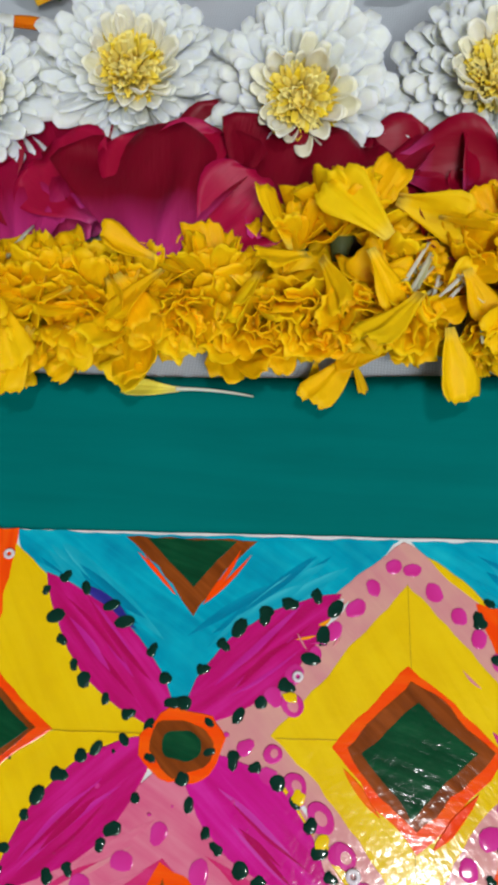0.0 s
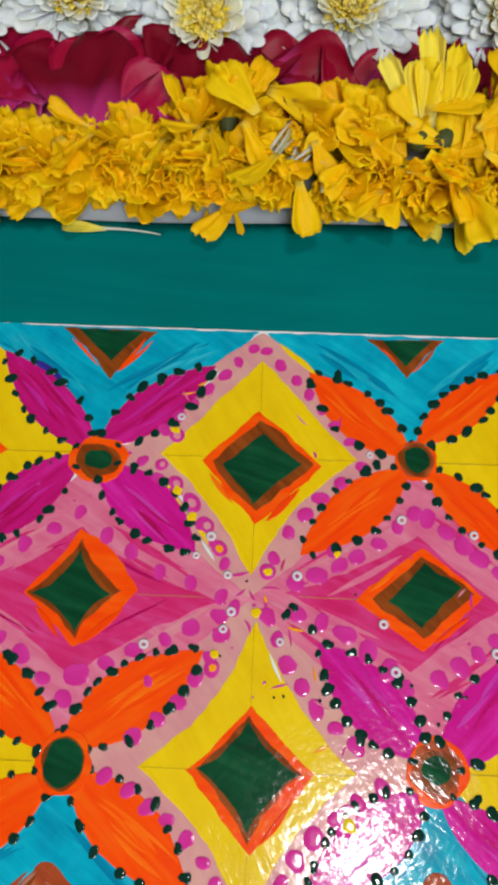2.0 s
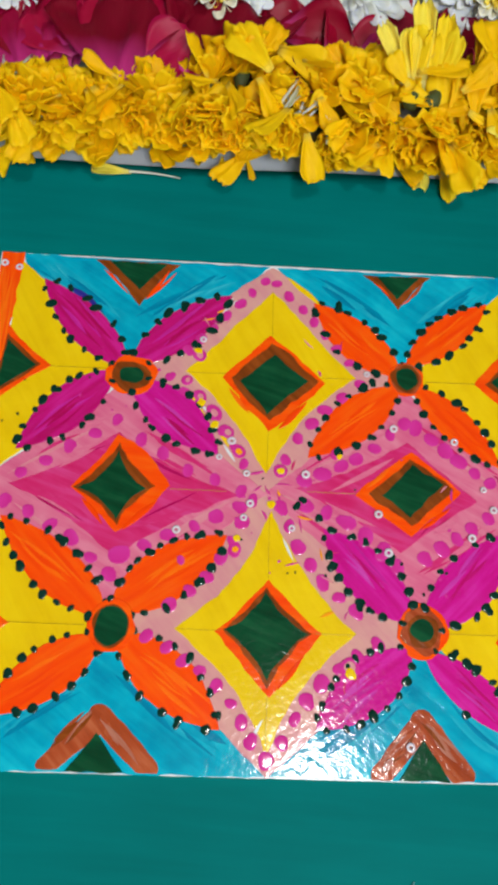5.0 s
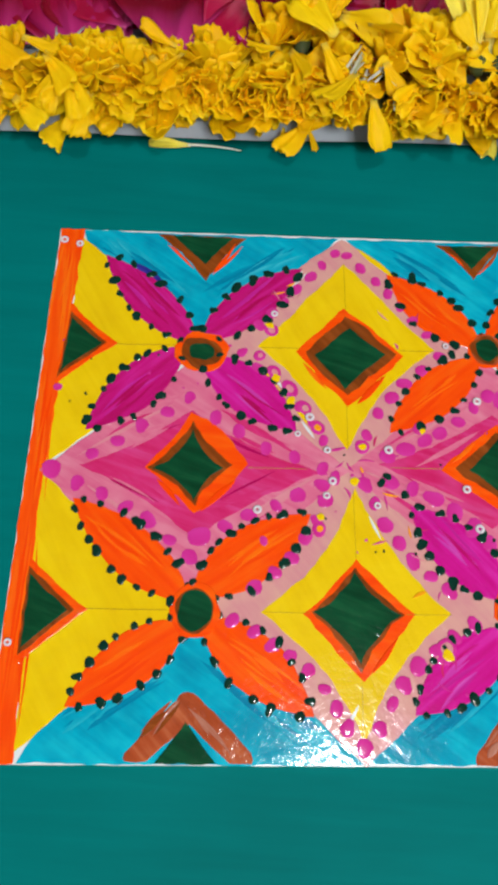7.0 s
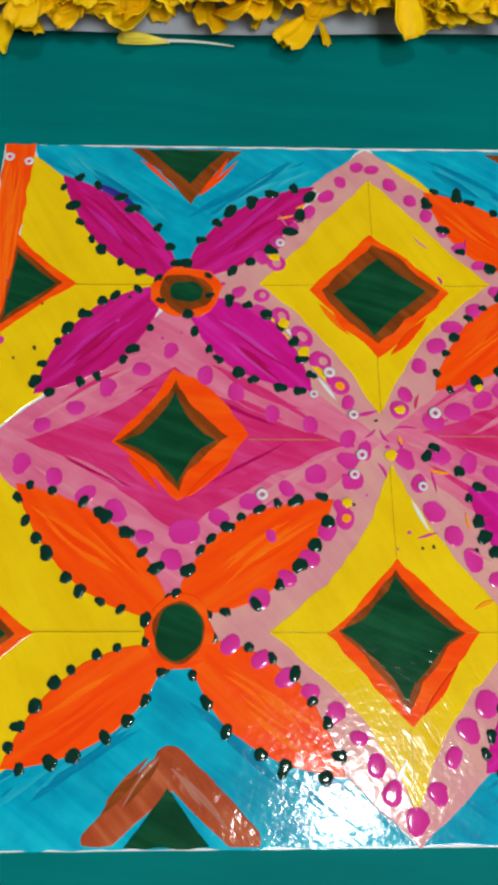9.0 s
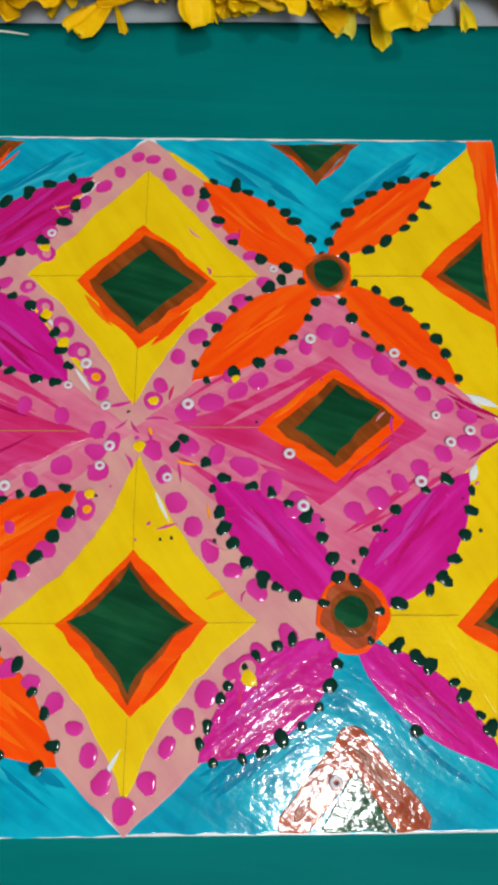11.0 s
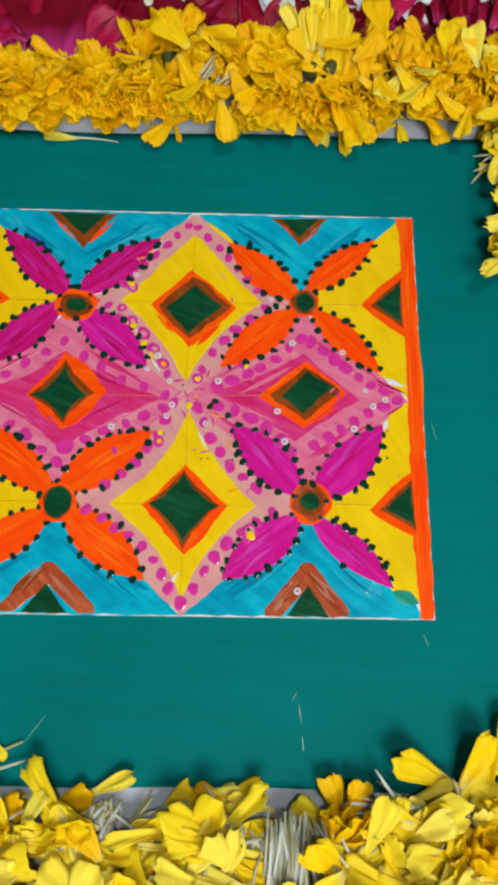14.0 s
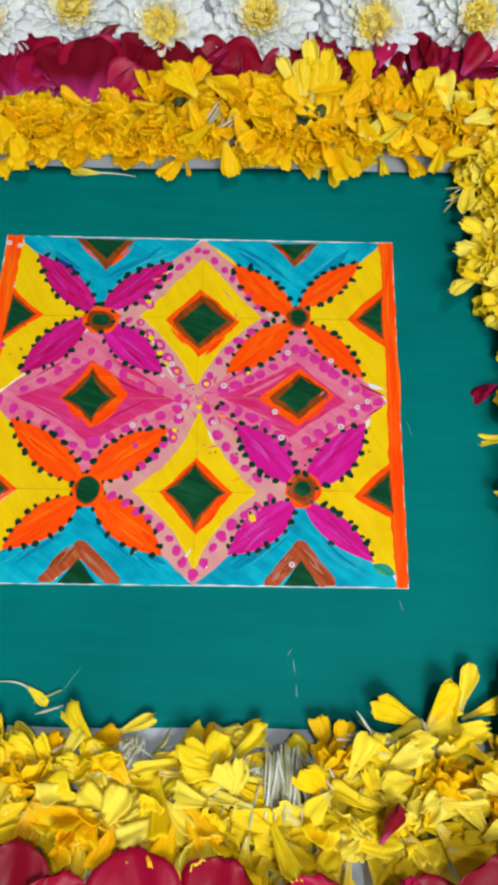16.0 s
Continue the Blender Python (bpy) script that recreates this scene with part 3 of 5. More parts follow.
for a, b in (((-78, 81), (-47, 55)), ((-8, 79), (-42, 54)), ((19, 79), (52, 56)), ((88, 80), (60, 56)),
             ((-80, -86), (-48, -63)), ((-6, -88), (-40, -62)), ((22, -87), (54, -63)), ((90, -88), (60, -63))):
    strokes(a, b, 5.0, 16, 1.3, (BLUE_LIGHT, BLUE, BLUE_DARK, BLUE_DARK, BLUE_LIGHT), 1.6)
coat("brush_stroke", leaf_shape(16, 1.6, 0, 9), INDIGO, 4, "indigo stroke beside a leaf", 0.3, pose(*mm(-67, 71, 0), 0, 0, -38))
for tip, foot, mats in (((-77, 74), (-46, 42), (WINE, PURPLE)), ((-8, 70), (-40, 43), (WINE, PURPLE)), ((-79, 7), (-51, 35), (WINE, PURPLE)), ((-10, 8), (-39, 32), (PURPLE, LILAC, WINE)),
                        ((22, 69), (51, 43), (RED_ORANGE, ORANGE_LIGHT)), ((86, 71), (58, 47), (RED_ORANGE, ORANGE_LIGHT)), ((20, 9), (50, 34), (ORANGE_LIGHT, RED_ORANGE)), ((87, 7), (60, 34), (RED_ORANGE,)),
                        ((-81, -16), (-46, -45), (RED_ORANGE, ORANGE_LIGHT)), ((-6, -20), (-40, -44), (RED_ORANGE, ORANGE_LIGHT)), ((-78, -79), (-47, -56), (ORANGE_LIGHT, RED_ORANGE)),
                        ((-6, -81), (-37, -55), (ORANGE_LIGHT,)), ((25, -17), (52, -43), (LILAC, PURPLE, MAGENTA)), ((86, -15), (60, -45), (LILAC, PURPLE, MAGENTA)), ((23, -80), (51, -57), (LILAC, PURPLE, MAGENTA)), ((88, -82), (60, -57), (LILAC, PURPLE, MAGENTA))):
    f, t = Vector(foot), Vector(tip)
    strokes(f.lerp(t, 0.16), f.lerp(t, 0.9), 3.0, 6, 0.75, mats, 6.3)
for a, b in (((-46, 22), (-84, -3)), ((-42, 21), (0, -4)), ((-84, -9), (-46, -35)), ((-42, -34), (0, -7)), ((53, 24), (12, -3)), ((58, 24), (92, -2)), ((50, -32), (12, -7)), ((56, -31), (90, -8))):
    strokes(a, b, 2.4, 4, 0.9, (PINK_LIGHT, PINK, CERISE), 4.9)
for a, b in (((-47, 12), (-76, -4)), ((-40, 10), (-10, -5)), ((-72, -7), (-44, -22)), ((-42, -20), (-12, -6)), ((53, 12), (24, -3)), ((50, -21), (22, -5)), ((55, -20), (74, -6))):
    strokes(a, b, 2.0, 3, 0.8, (CERISE, WINE, PINK), 5.2)
for a, b in (((-45, -76), (-58, -92)), ((-44, -76), (-28, -92)), ((56, -76), (43, -91)), ((56, -76), (69, -91))):
    strokes(a, b, 1.2, 5, 0.8, (PALE_RUST, BROWN, RUST), 5.6)
for a, b in (((-43, 66), (-57, 82)), ((-40, 66), (-29, 82)), ((54, 69), (42, 81)), ((54, 69), (64, 81))):
    strokes(a, b, 0.4, 2, 0.6, (ORANGE, RUST), 5.6)
for x in (-96.2, -94, -92.6, 99, 100.5, 102):
    for y0, y1 in ((82, 25), (30, -30), (-20, -90)):
        strokes((x + (y0 + 90) * 0.026 * (x < 0), y0), (x + (y1 + 90) * 0.026 * (x < 0), y1), 0.6, 2, 0.6, (ORANGE_LIGHT, RED_ORANGE), 4.2)

# bare white card shows at some joints between the colours
for x, y, a, l in ((-51, 39, -25, 6), (-11, 66, 42, 5), (88, 5, -25, 9), (87, -18, 70, 5), (-44, -57, 90, 3)):
    coat("bare_or_glare_patch", leaf_shape(l, 1.0, 0, 6), PAPER, 7, "unpainted white card", 0.2, pose(*mm(x, y, 0), 0, 0, a))

strokes((79, 7), (97, -4), 0.5, 2, 0.7, (WINE,), 7.2)
strokes((97, -6), (84, -15), 0.4, 1, 0.6, (WINE,), 7.2)
# Glare at the chevron's left foot, laid on as a pale patch of paint.
coat("bare_or_glare_patch", leaf_shape(6, 1.2, 0, 8), PALE_RUST, 7, "whitish glare laid on as paint", 0.5, pose(*mm(43.2, -91.5, 0), 0, 0, 55))
for x, y, l, a in ((-12, 62, 9, 48), (-20, 30, 12, -50), (-9, 12, 8, -55), (33, 56, 9, -42), (12, -20, 9, -65), (3, -84, 8, 60)):
    coat("bare_or_glare_patch", leaf_shape(l, 0.5, 0, 6), PAPER, 5.4, "thin unpainted gap", 0.2, pose(*mm(x, y, 0), 0, 0, a), 0.05, 2.0, 0.04)

# slivers of yellow beside the bands, and the loops drawn round some dots
for x, y, l, w, a in ((12, 79.5, 19, 1.1, -42), (-24, 33, 17, 0.8, -52), (-13, 20, 14, 0.9, -54)):
    coat("yellow_sliver", leaf_shape(l, w, 0, 8), YELLOW, 4.6, "thin yellow sliver", 0.3, pose(*mm(x, y, 0), 0, 0, a))
coat("green_smear", leaf_shape(11, 2.6, 0, 9), SEA, 3.2, "sea-green smear where yellow meets turquoise", 0.6, pose(*mm(88, -83.5, 0), 0, 0, -22))


def loop_dot(x, y, r, stretch, angle):
    """A dot with a lighter middle, drawn out along its band."""
    place = pose(*mm(x, y, 0), 0, 0, angle)
    coat("dot", oval(0, 0, r * stretch, r, 16), DOT_PINK, 8.2, "magenta loop", 0.5, place, 0.1, 1.2)
    coat("dot_middle", oval(0.2, 0, (r - 1.0) * stretch, r - 0.9, 12), srng.choice((BEIGE, PINK_LIGHT, AMBER)), 9.4, "lighter middle", 0.3, place, 0.08, 1.0)


for x, y, r, k, a in ((-22.5, 35.5, 2.0, 1.0, 0), (-17.5, 29.5, 2.1, 1.4, -50), (-12.5, 23.5, 2.2, 1.5, -55), (-7.5, 16.5, 2.1, 1.3, -55), (-3.5, 9.5, 2.2, 1.2, -50), (-18.5, 45.5, 2.3, 1.2, -60),
                      (11, 3, 2.4, 1.0, 0), (-3.5, -25, 2.2, 1.1, 60), (30, 10, 2.0, 1.1, 45), (33.5, -61, 3.0, 1.0, 0)):
    loop_dot(x, y, r, k, a)
# thin drips and drags of magenta and pink where the bands meet
for i in range(34):
    x, y = srng.choice(((5, -5), (-4, 6), (12, -12), (24, -28), (33, -45), (14, 2), (30, 48), (-14, 58), (34, -66), (70, 5)))
    coat("drip", leaf_shape(srng.uniform(2.5, 6), srng.uniform(0.25, 0.5), srng.uniform(-0.5, 0.5), 7), srng.choice((DOT_PINK, DOT_PINK, PINK_LIGHT, CERISE, AMBER)), 7.8, "", 0.3,
         pose(*mm(x + srng.gauss(0, 4), y + srng.gauss(0, 4), 0), 0, 0, srng.uniform(0, 360)), 0.1, 1.0, 0.1)
# orange smears over the rims of the diamonds
for x, y, l, w, a in ((-8, 33, 12, 0.8, -50), (10, 18, 15, 1.1, 48), (-55, -9, 12, 0.9, -50), (-41, -20, 16, 1.2, 45), (11, -69, 14, 0.8, 52), (58, -16, 14, 0.8, 38), (40, -2, 12, 0.8, 42)):
    coat("brush_stroke", leaf_shape(l, w, 0, 9), srng.choice((ORANGE_LIGHT, RED_ORANGE)), 8.4, "", 0.4, pose(*mm(x, y, 0), 0, 0, a), 0.1)

# pencil lines and folds
for x, y, l, a in ((-71, 38.6, 22, 0), (-22, 38.6, 13, 0), (25, 38.6, 12, 0), (7.2, 54, 19, 90), (6.4, 2, 16, 90), (-74, -50.8, 24, 0), (-21, -51, 14, 0), (22, -51, 14, 0),
                   (7.6, -34, 22, 90), (8, -87, 16, 90), (62, 38.8, 18, 0), (64, -49.5, 17, 0), (-26, -5, 19, 0), (20, -4, 17, 0)):
    coat("pencil_line", [(0, -0.08), (l, -0.08), (l, 0.08), (0, 0.08)], PENCIL, 8, "faint pencil line", 0.12, pose(*mm(x, y, 0), 0, 0, a), 0.05, 4.0, 0.03)


# magenta dots along the bands
def dots_between(a, b, count, sag=0.0, rlow=1.8, rhigh=3.0):
    for p in bow(a, b, sag, count):
        put_dot(DABS_PINK, p.x + dot_rng.uniform(-0.5, 0.5), p.y + dot_rng.uniform(-0.5, 0.5), dot_rng.uniform(rlow, rhigh))


dots_between((4, 77), (-28, 42), 7, 0.5, 1.6, 2.4)
dots_between((9, 76), (39, 40), 7, 0.3, 1.6, 2.2)
dots_between((-28, 36), (2, -1), 7, 2.5, 1.5, 2.4)
dots_between((39, 36), (10, 0), 6, -4.5, 1.9, 2.5)
dots_between((2, -8), (-30, -48), 7, 5, 2.0, 2.8)
dots_between((11, -10), (42, -48), 7, -4.5, 2.0, 2.9)
dots_between((-30, -54), (7, -90), 8, 5.5, 1.8, 2.5)
dots_between((43, -54), (10, -90), 7, -5, 2.0, 3.0)
dots_between((-45.6, 19.6), (-84, -6.5), 5, 0.8, 2.0, 2.6)
dots_between((-37, 12), (7, -7.6), 5, -2, 1.9, 2.6)
dots_between((-80, -11), (-37, -41), 6, 3, 2.2, 2.7)
dots_between((-33, -24.5), (6, -7), 5, 0, 2.0, 2.8)
dots_between((54, 22), (12, -3), 7, 3, 2.0, 2.9)
dots_between((58, 21), (93, -5), 7, -1, 2.0, 3.0)
dots_between((93, -5), (54, -30), 7, -1.5, 2.2, 3.0)
dots_between((50, -29), (12, -7), 6, -4, 2.2, 3.2)
for x, y, r in ((-88.5, -6.5, 3.3), (-40.6, -28, 3.6), (33, -62, 3.8), (-89, 22, 1.4), (-21, -29, 1.5), (8, -89, 2.8)):
    put_dot(DABS_PINK, x, y, r)


for x, y in ((16.5, -9.5), (19, -7.2), (40, 36), (43, 38), (24, -13), (28, -17)):
    put_dot(DABS_GREEN, x, y, 1.5)


# small white rings and yellow touches
def ring_mesh():
    bm = bmesh.new()
    n, k = 14, 6
    rows = []
    for i in range(n):
        a = math.tau * i / n
        rr = 1.05 * (1 + 0.08 * noise.noise((math.cos(a), math.sin(a), 2.2)))
        rows.append([bm.verts.new(mm((rr + 0.5 * math.cos(math.tau * j / k)) * math.cos(a), (rr + 0.5 * math.cos(math.tau * j / k)) * math.sin(a),
                                     0.3 + 0.35 * math.sin(math.tau * j / k))) for j in range(k)])
    for i in range(n):
        for j in range(k):
            bm.faces.new((rows[i - 1][j - 1], rows[i][j - 1], rows[i][j], rows[i - 1][j]))
    return mesh_of("white_ring", bm, WHITE)


RING = ring_mesh()
for x, y in ((-92, 79.5), (-86.5, 78), (-17.5, 51.5), (-0.5, 1.5), (-6, 13), (19.5, 2), (41, 40.5), (50, 20), (71, 16), (-1, -14), (1, -9), (15, -17), (44, -11), (88, -5), (83, -8), (80, -1),
             (75, -18), (47, -24), (-23, -19), (-96, -61), (52, -84), (-10, 7)):
    ob = new("white_ring", RING)
    s = dot_rng.uniform(0.7, 1.0)
    ob.matrix_basis = pose(*mm(x, y, 0.75), 0, 0, 40 * x) @ Matrix.Diagonal((s, s, 0.6, 1))
    ob.parent = CARD
for x, y, r in ((-19, 47, 1.4), (-17, 27, 1.6), (-12, 19, 1.5), (8, -9, 1.6), (11, 3, 1.3), (34, -63, 1.9), (31, 9, 1.2), (-3, -21, 1.3)):
    ob = put_dot([mesh_of("dot", dab(1.0, 0.12, x), YELLOW)], x, y, r)
    ob.location.z = 0.00058
for i in range(46):
    x, y = dot_rng.choice(((-30, 30), (0, -10), (20, -30), (40, 10), (70, -20), (30, -60), (-40, 25), (60, -35), (-75, 30), (85, -25)))
    ob = put_dot(DABS_PINK if i % 3 else DABS_GREEN, x + dot_rng.gauss(0, 9), y + dot_rng.gauss(0, 9), dot_rng.uniform(0.25, 0.6))
    ob.name = "splash"


# ---- petals ----
def petal_grid(length, tip, foot, cup, curl, ruffle, notch, seed, nu=9, nv=7, thick=0.35, peak=0.72, roundness=0.75, fold=0.0, crumple=1.0, fan=0.0):
    """Vertices and faces of one closed petal (mm): its foot at the origin, growing along +y, face up (+z)."""
    r = random.Random(seed)
    ph, k = r.uniform(0, 6.28), r.uniform(2.2, 3.6)
    lean = r.uniform(-0.12, 0.12)
    top = []
    for j in range(nv + 1):
        v = j / nv
        s = min(v / peak, 1.0)
        w = foot + (tip - foot) * ((1 - fan) * (s * s * (3 - 2 * s)) ** 0.8 + fan * s ** 1.25)
        if v > peak:
            q = (v - peak) / (1 - peak)
            w *= math.sqrt(max(0.0, 1 - roundness * q * q))
        for i in range(nu + 1):
            u = 2 * i / nu - 1
            x = u * w / 2 + lean * length * v * v
            y = length * v - notch * length * (0.25 * abs(math.sin(k * 1.7 * u + ph)) + 0.55 * (0.5 + noise.noise((u * 3.1, seed * 1.7, 0)))) * v ** 4 - 0.1 * tip * roundness * u * u * v ** 3
            z = 0.05 * w * math.sin(9 * u + ph) * (1 - v) ** 0.5 + cup * w * u * u + curl * length * v * v + ruffle * (math.sin(k * u * 1.6 + ph + 2.2 * v) * 0.4 + 0.22 * math.sin(k * u * 3.3 + 2 * ph) * v) * v * w - fold * w * (1 - abs(u)) * (1 - v)
            q = noise.noise_vector((u * 1.3, v * 2.2, seed * 3.3))
            k2 = 0.13 * tip * crumple * v ** 0.5
            top.append((x + q.x * k2 * 0.6, y + q.y * k2 * 0.6, z + q.z * k2))
    n, m = nu + 1, nv + 1
    verts = top + [(x, y, z - thick * (1 - 0.7 * (abs(2 * (i % n) / nu - 1)) ** 3)) for i, (x, y, z) in enumerate(top)]
    faces = []
    for j in range(nv):
        for i in range(nu):
            a = j * n + i
            faces.append((a, a + 1, a + n + 1, a + n))
            b = a + n * m
            faces.append((b, b + n, b + n + 1, b + 1))
    rim = [i for i in range(n)] + [j * n + nu for j in range(1, m)] + [nv * n + i for i in range(nu - 1, -1, -1)] + [j * n for j in range(nv - 1, 0, -1)]
    for a, b in zip(rim, rim[1:] + rim[:1]):
        faces.append((b, a, a + n * m, b + n * m))
    return [mm(*v) for v in verts], faces


def grid_mesh(name, grid, mat):
    me = bpy.data.meshes.new(name)
    me.from_pydata(grid[0], [], grid[1])
    me.materials.append(mat)
    me.polygons.foreach_set("use_smooth", [True] * len(me.polygons))
    me.update()
    return me


def joined(name, pieces, mat, label, category):
    """Many small pieces as one object of kind stuff: (grid, pose) pairs."""
    verts, faces = [], []
    for (vs, fs), m in pieces:
        base = len(verts)
        verts += [tuple(m @ Vector(v)) for v in vs]
        faces += [tuple(i + base for i in f) for f in fs]
    return tagged(new(name, grid_mesh(name, (verts, faces), mat)), label, category, kind="stuff")


prng = random.Random(11)
MARI = []
for i in range(16):
    MARI.append(petal_grid(prng.uniform(15, 22), prng.uniform(9, 13.5), prng.uniform(2.2, 3.6), prng.uniform(-0.08, 0.18), prng.uniform(-0.16, 0.2),
                           prng.uniform(0.1, 0.26), prng.uniform(0.12, 0.24), i, peak=prng.uniform(0.75, 0.92), roundness=prng.uniform(0.15, 0.4), fold=0.15, fan=0.3, crumple=1.0))
LONG = []
for i in range(10):
    LONG.append(petal_grid(prng.uniform(22, 33), prng.uniform(7.5, 12.5), prng.uniform(1.6, 2.6), prng.uniform(-0.12, 0.2), prng.uniform(-0.14, 0.14),
                           prng.uniform(0.14, 0.32), prng.uniform(0.14, 0.26), 40 + i, nu=11, nv=9, peak=prng.uniform(0.8, 0.92), roundness=prng.uniform(0.3, 0.7), fold=0.12, fan=0.25, crumple=2.2))
FRILL = []
for i in range(8):
    FRILL.append(petal_grid(prng.uniform(9, 13), prng.uniform(4.5, 7), 1.4, prng.uniform(0.0, 0.5), prng.uniform(-0.3, 0.3), prng.uniform(0.2, 0.4),
                            prng.uniform(0.1, 0.2), 70 + i, nu=4, nv=5, peak=0.7, roundness=0.4))
MARI_GOLD = [grid_mesh("marigold_petal", g, GOLD) for g in MARI]
MARI_LEMON = [grid_mesh("marigold_petal", g, LEMON) for g in MARI]
LONG_LEMON = [grid_mesh("marigold_petal", g, LEMON) for g in LONG]
LONG_GOLD = [grid_mesh("marigold_petal", g, GOLD) for g in LONG]
FRILL_GOLD = [grid_mesh("petal", g, GOLD) for g in FRILL]


def lay(x, y, z, azimuth, tilt, roll, size=1.0):
    """A pose for a petal: azimuth is where its tip points (degrees from +x), tilt how far the tip stands up, roll about its length."""
    return (Matrix.Translation(mm(x, y, z)) @ Matrix.Rotation(radians(azimuth - 90), 4, "Z") @ Matrix.Rotation(radians(tilt), 4, "X")
            @ Matrix.Rotation(radians(roll), 4, "Y") @ Matrix.Diagonal((size, size, size, 1)))


LABELS = {"gold": "golden yellow marigold petal with a frilled tip", "lemon": "lemon yellow marigold petal with a pale narrow foot",
          "rose": "crimson rose petal, curved, with a paler foot"}


def loose(meshes, m, label, group):
    ob = new("marigold_petal", prng.choice(meshes))
    ob.matrix_basis = m
    return tagged(ob, label, "petal", group)


def tuft(x, y, z, azimuth, tilt, count, spread, meshes, size=1.0, label="golden marigold tuft, half pulled apart", frill=False):
    """A piece torn from a marigold head: a small calyx with its petals still fanned out of it."""
    bm = bmesh.new()
    bmesh.ops.create_cone(bm, cap_ends=True, segments=8, radius1=0.0012, radius2=0.0034, depth=0.009)
    for v in bm.verts:
        v.co = (v.co.x, v.co.z - 0.004, v.co.y)
    base = part("marigold_tuft", bm, CALYX, smooth=True, at=lay(x, y, z, azimuth, tilt, prng.uniform(-20, 20), size))
    tagged(base, label, "marigold", "marigold tufts")
    for i in range(count):
        ring = math.sqrt((i + 0.5) / count)
        a = i * 2.399
        ob = new("petal", prng.choice(meshes))
        ob.matrix_basis = (Matrix.Rotation(radians(spread * ring * math.cos(a)), 4, "Z") @ Matrix.Rotation(radians(spread * 0.7 * ring * math.sin(a)), 4, "X")
                           @ Matrix.Translation(mm(0, -1, 0)) @ Matrix.Rotation(a + 1.57, 4, "Y")
                           @ Matrix.Diagonal([prng.uniform(0.75, 1.05)] * 3 + [1]))
        ob.parent = base
    return base


def heap(name, label, mat, grids, x0, x1, y0, y1, height, count, ridge, edge_keep):
    """A ground layer of petals over a strip of the cloth, higher along its ridge."""
    out = []
    for i in range(count):
        x, y = prng.uniform(x0, x1), prng.uniform(y0, y1)
        if not edge_keep(x, y):
            continue
        h = height * ridge(x, y)
        z = prng.uniform(0.15, 1.0) * h
        out.append((prng.choice(grids), lay(x, y, max(0.4, z), prng.uniform(0, 360), prng.uniform(-12, 35), prng.uniform(-30, 30), prng.uniform(0.75, 1.0))))
    return joined(name, out, mat, label, "petals")


def bell(t):
    return max(0.0, math.sin(math.pi * min(1.0, max(0.0, t)))) ** 0.6


# the far border: golden petals, heaped about 25 mm high
heap("marigold_petals", "thick row of golden marigold petals heaped on the cloth", GOLD_HEAP, MARI + FRILL, -155, 185, 131, 168, 20, 640,
     lambda x, y: bell((y - 126) / 54), lambda x, y: y < (168 if x > -25 else 150))
for i in range(84):
    x = -155 + 340 * ((i * 0.61803) % 1.0)
    y = prng.uniform(130, 166 if x > -25 else 151)
    if -64 < x < -24 and y < 142:
        continue
    h = 30 * bell((y - 120) / 62) * (0.8 + 0.35 * noise.noise((x * 0.04, 1.3, 0)))
    outward = 90 if y > 147 else -90
    gold = x + prng.gauss(0, 25) < 120
    pool = (MARI_GOLD if gold else MARI_LEMON) if prng.random() < 0.97 else (LONG_GOLD if gold else LONG_LEMON)
    m = lay(x, y, max(1.5, h + prng.uniform(-3, 3)), outward + prng.gauss(0, 55), prng.uniform(0, 30) if y > 147 else prng.uniform(-28, 8), prng.gauss(0, 25), prng.uniform(0.75, 1.05))
    loose(pool, m, LABELS["gold" if gold else "lemon"], "petals of the far border")
# recognisable tufts along it, from one end to the other
for x, y, z, az, tilt, n, spread, size, kind in (
        (-148, 150, 8, 250, 35, 16, 60, 1.0, "g"), (-122, 145, 7, 100, 40, 18, 60, 1.0, "g"), (-104, 146, 9, 270, 30, 14, 55, 0.95, "g"),
        (-88, 145, 8, 85, 45, 16, 62, 1.1, "g"), (-72, 144, 9, 80, 50, 14, 60, 1.05, "g"), (-78, 140, 8, 262, 15, 12, 40, 0.95, "g"), (-56, 147, 6, 285, 20, 12, 50, 0.9, "g"),
        (-36, 143, 9, 120, 45, 18, 62, 0.95, "g"), (-20, 145, 9, 268, 30, 22, 62, 1.0, "g"), (-8, 160, 16, 85, 55, 18, 60, 1.05, "g"), (-4, 142, 12, 270, 35, 18, 50, 1.0, "g"),
        (12, 152, 13, 330, 65, 24, 60, 0.8, "f"), (26, 143, 6, 285, 10, 12, 45, 1.05, "g"), (36, 158, 12, 100, 60, 16, 60, 1.0, "g"), (44, 144, 10, 250, 30, 16, 50, 1.0, "g"),
        (67, 139, 9, 268, 25, 22, 62, 0.95, "g"), (82, 146, 8, 280, 25, 14, 50, 1.0, "g"), (92, 156, 10, 110, 50, 14, 50, 1.0, "g"), (104, 146, 10, 260, 40, 16, 55, 0.95, "g"),
        (124, 154, 10, 80, 55, 18, 60, 1.05, "g"), (138, 146, 9, 200, 45, 16, 60, 1.0, "g"), (152, 154, 9, 60, 45, 16, 60, 1.0, "l"), (172, 150, 8, 300, 40, 16, 60, 1.0, "l")):
    tuft(x, y, z, az, tilt, n, spread, {"g": MARI_GOLD, "l": MARI_LEMON, "f": FRILL_GOLD}[kind], size,
         {"g": "golden marigold tuft, half pulled apart", "l": "lemon yellow marigold tuft, half pulled apart", "f": "small frilled orange-gold marigold middle"}[kind])
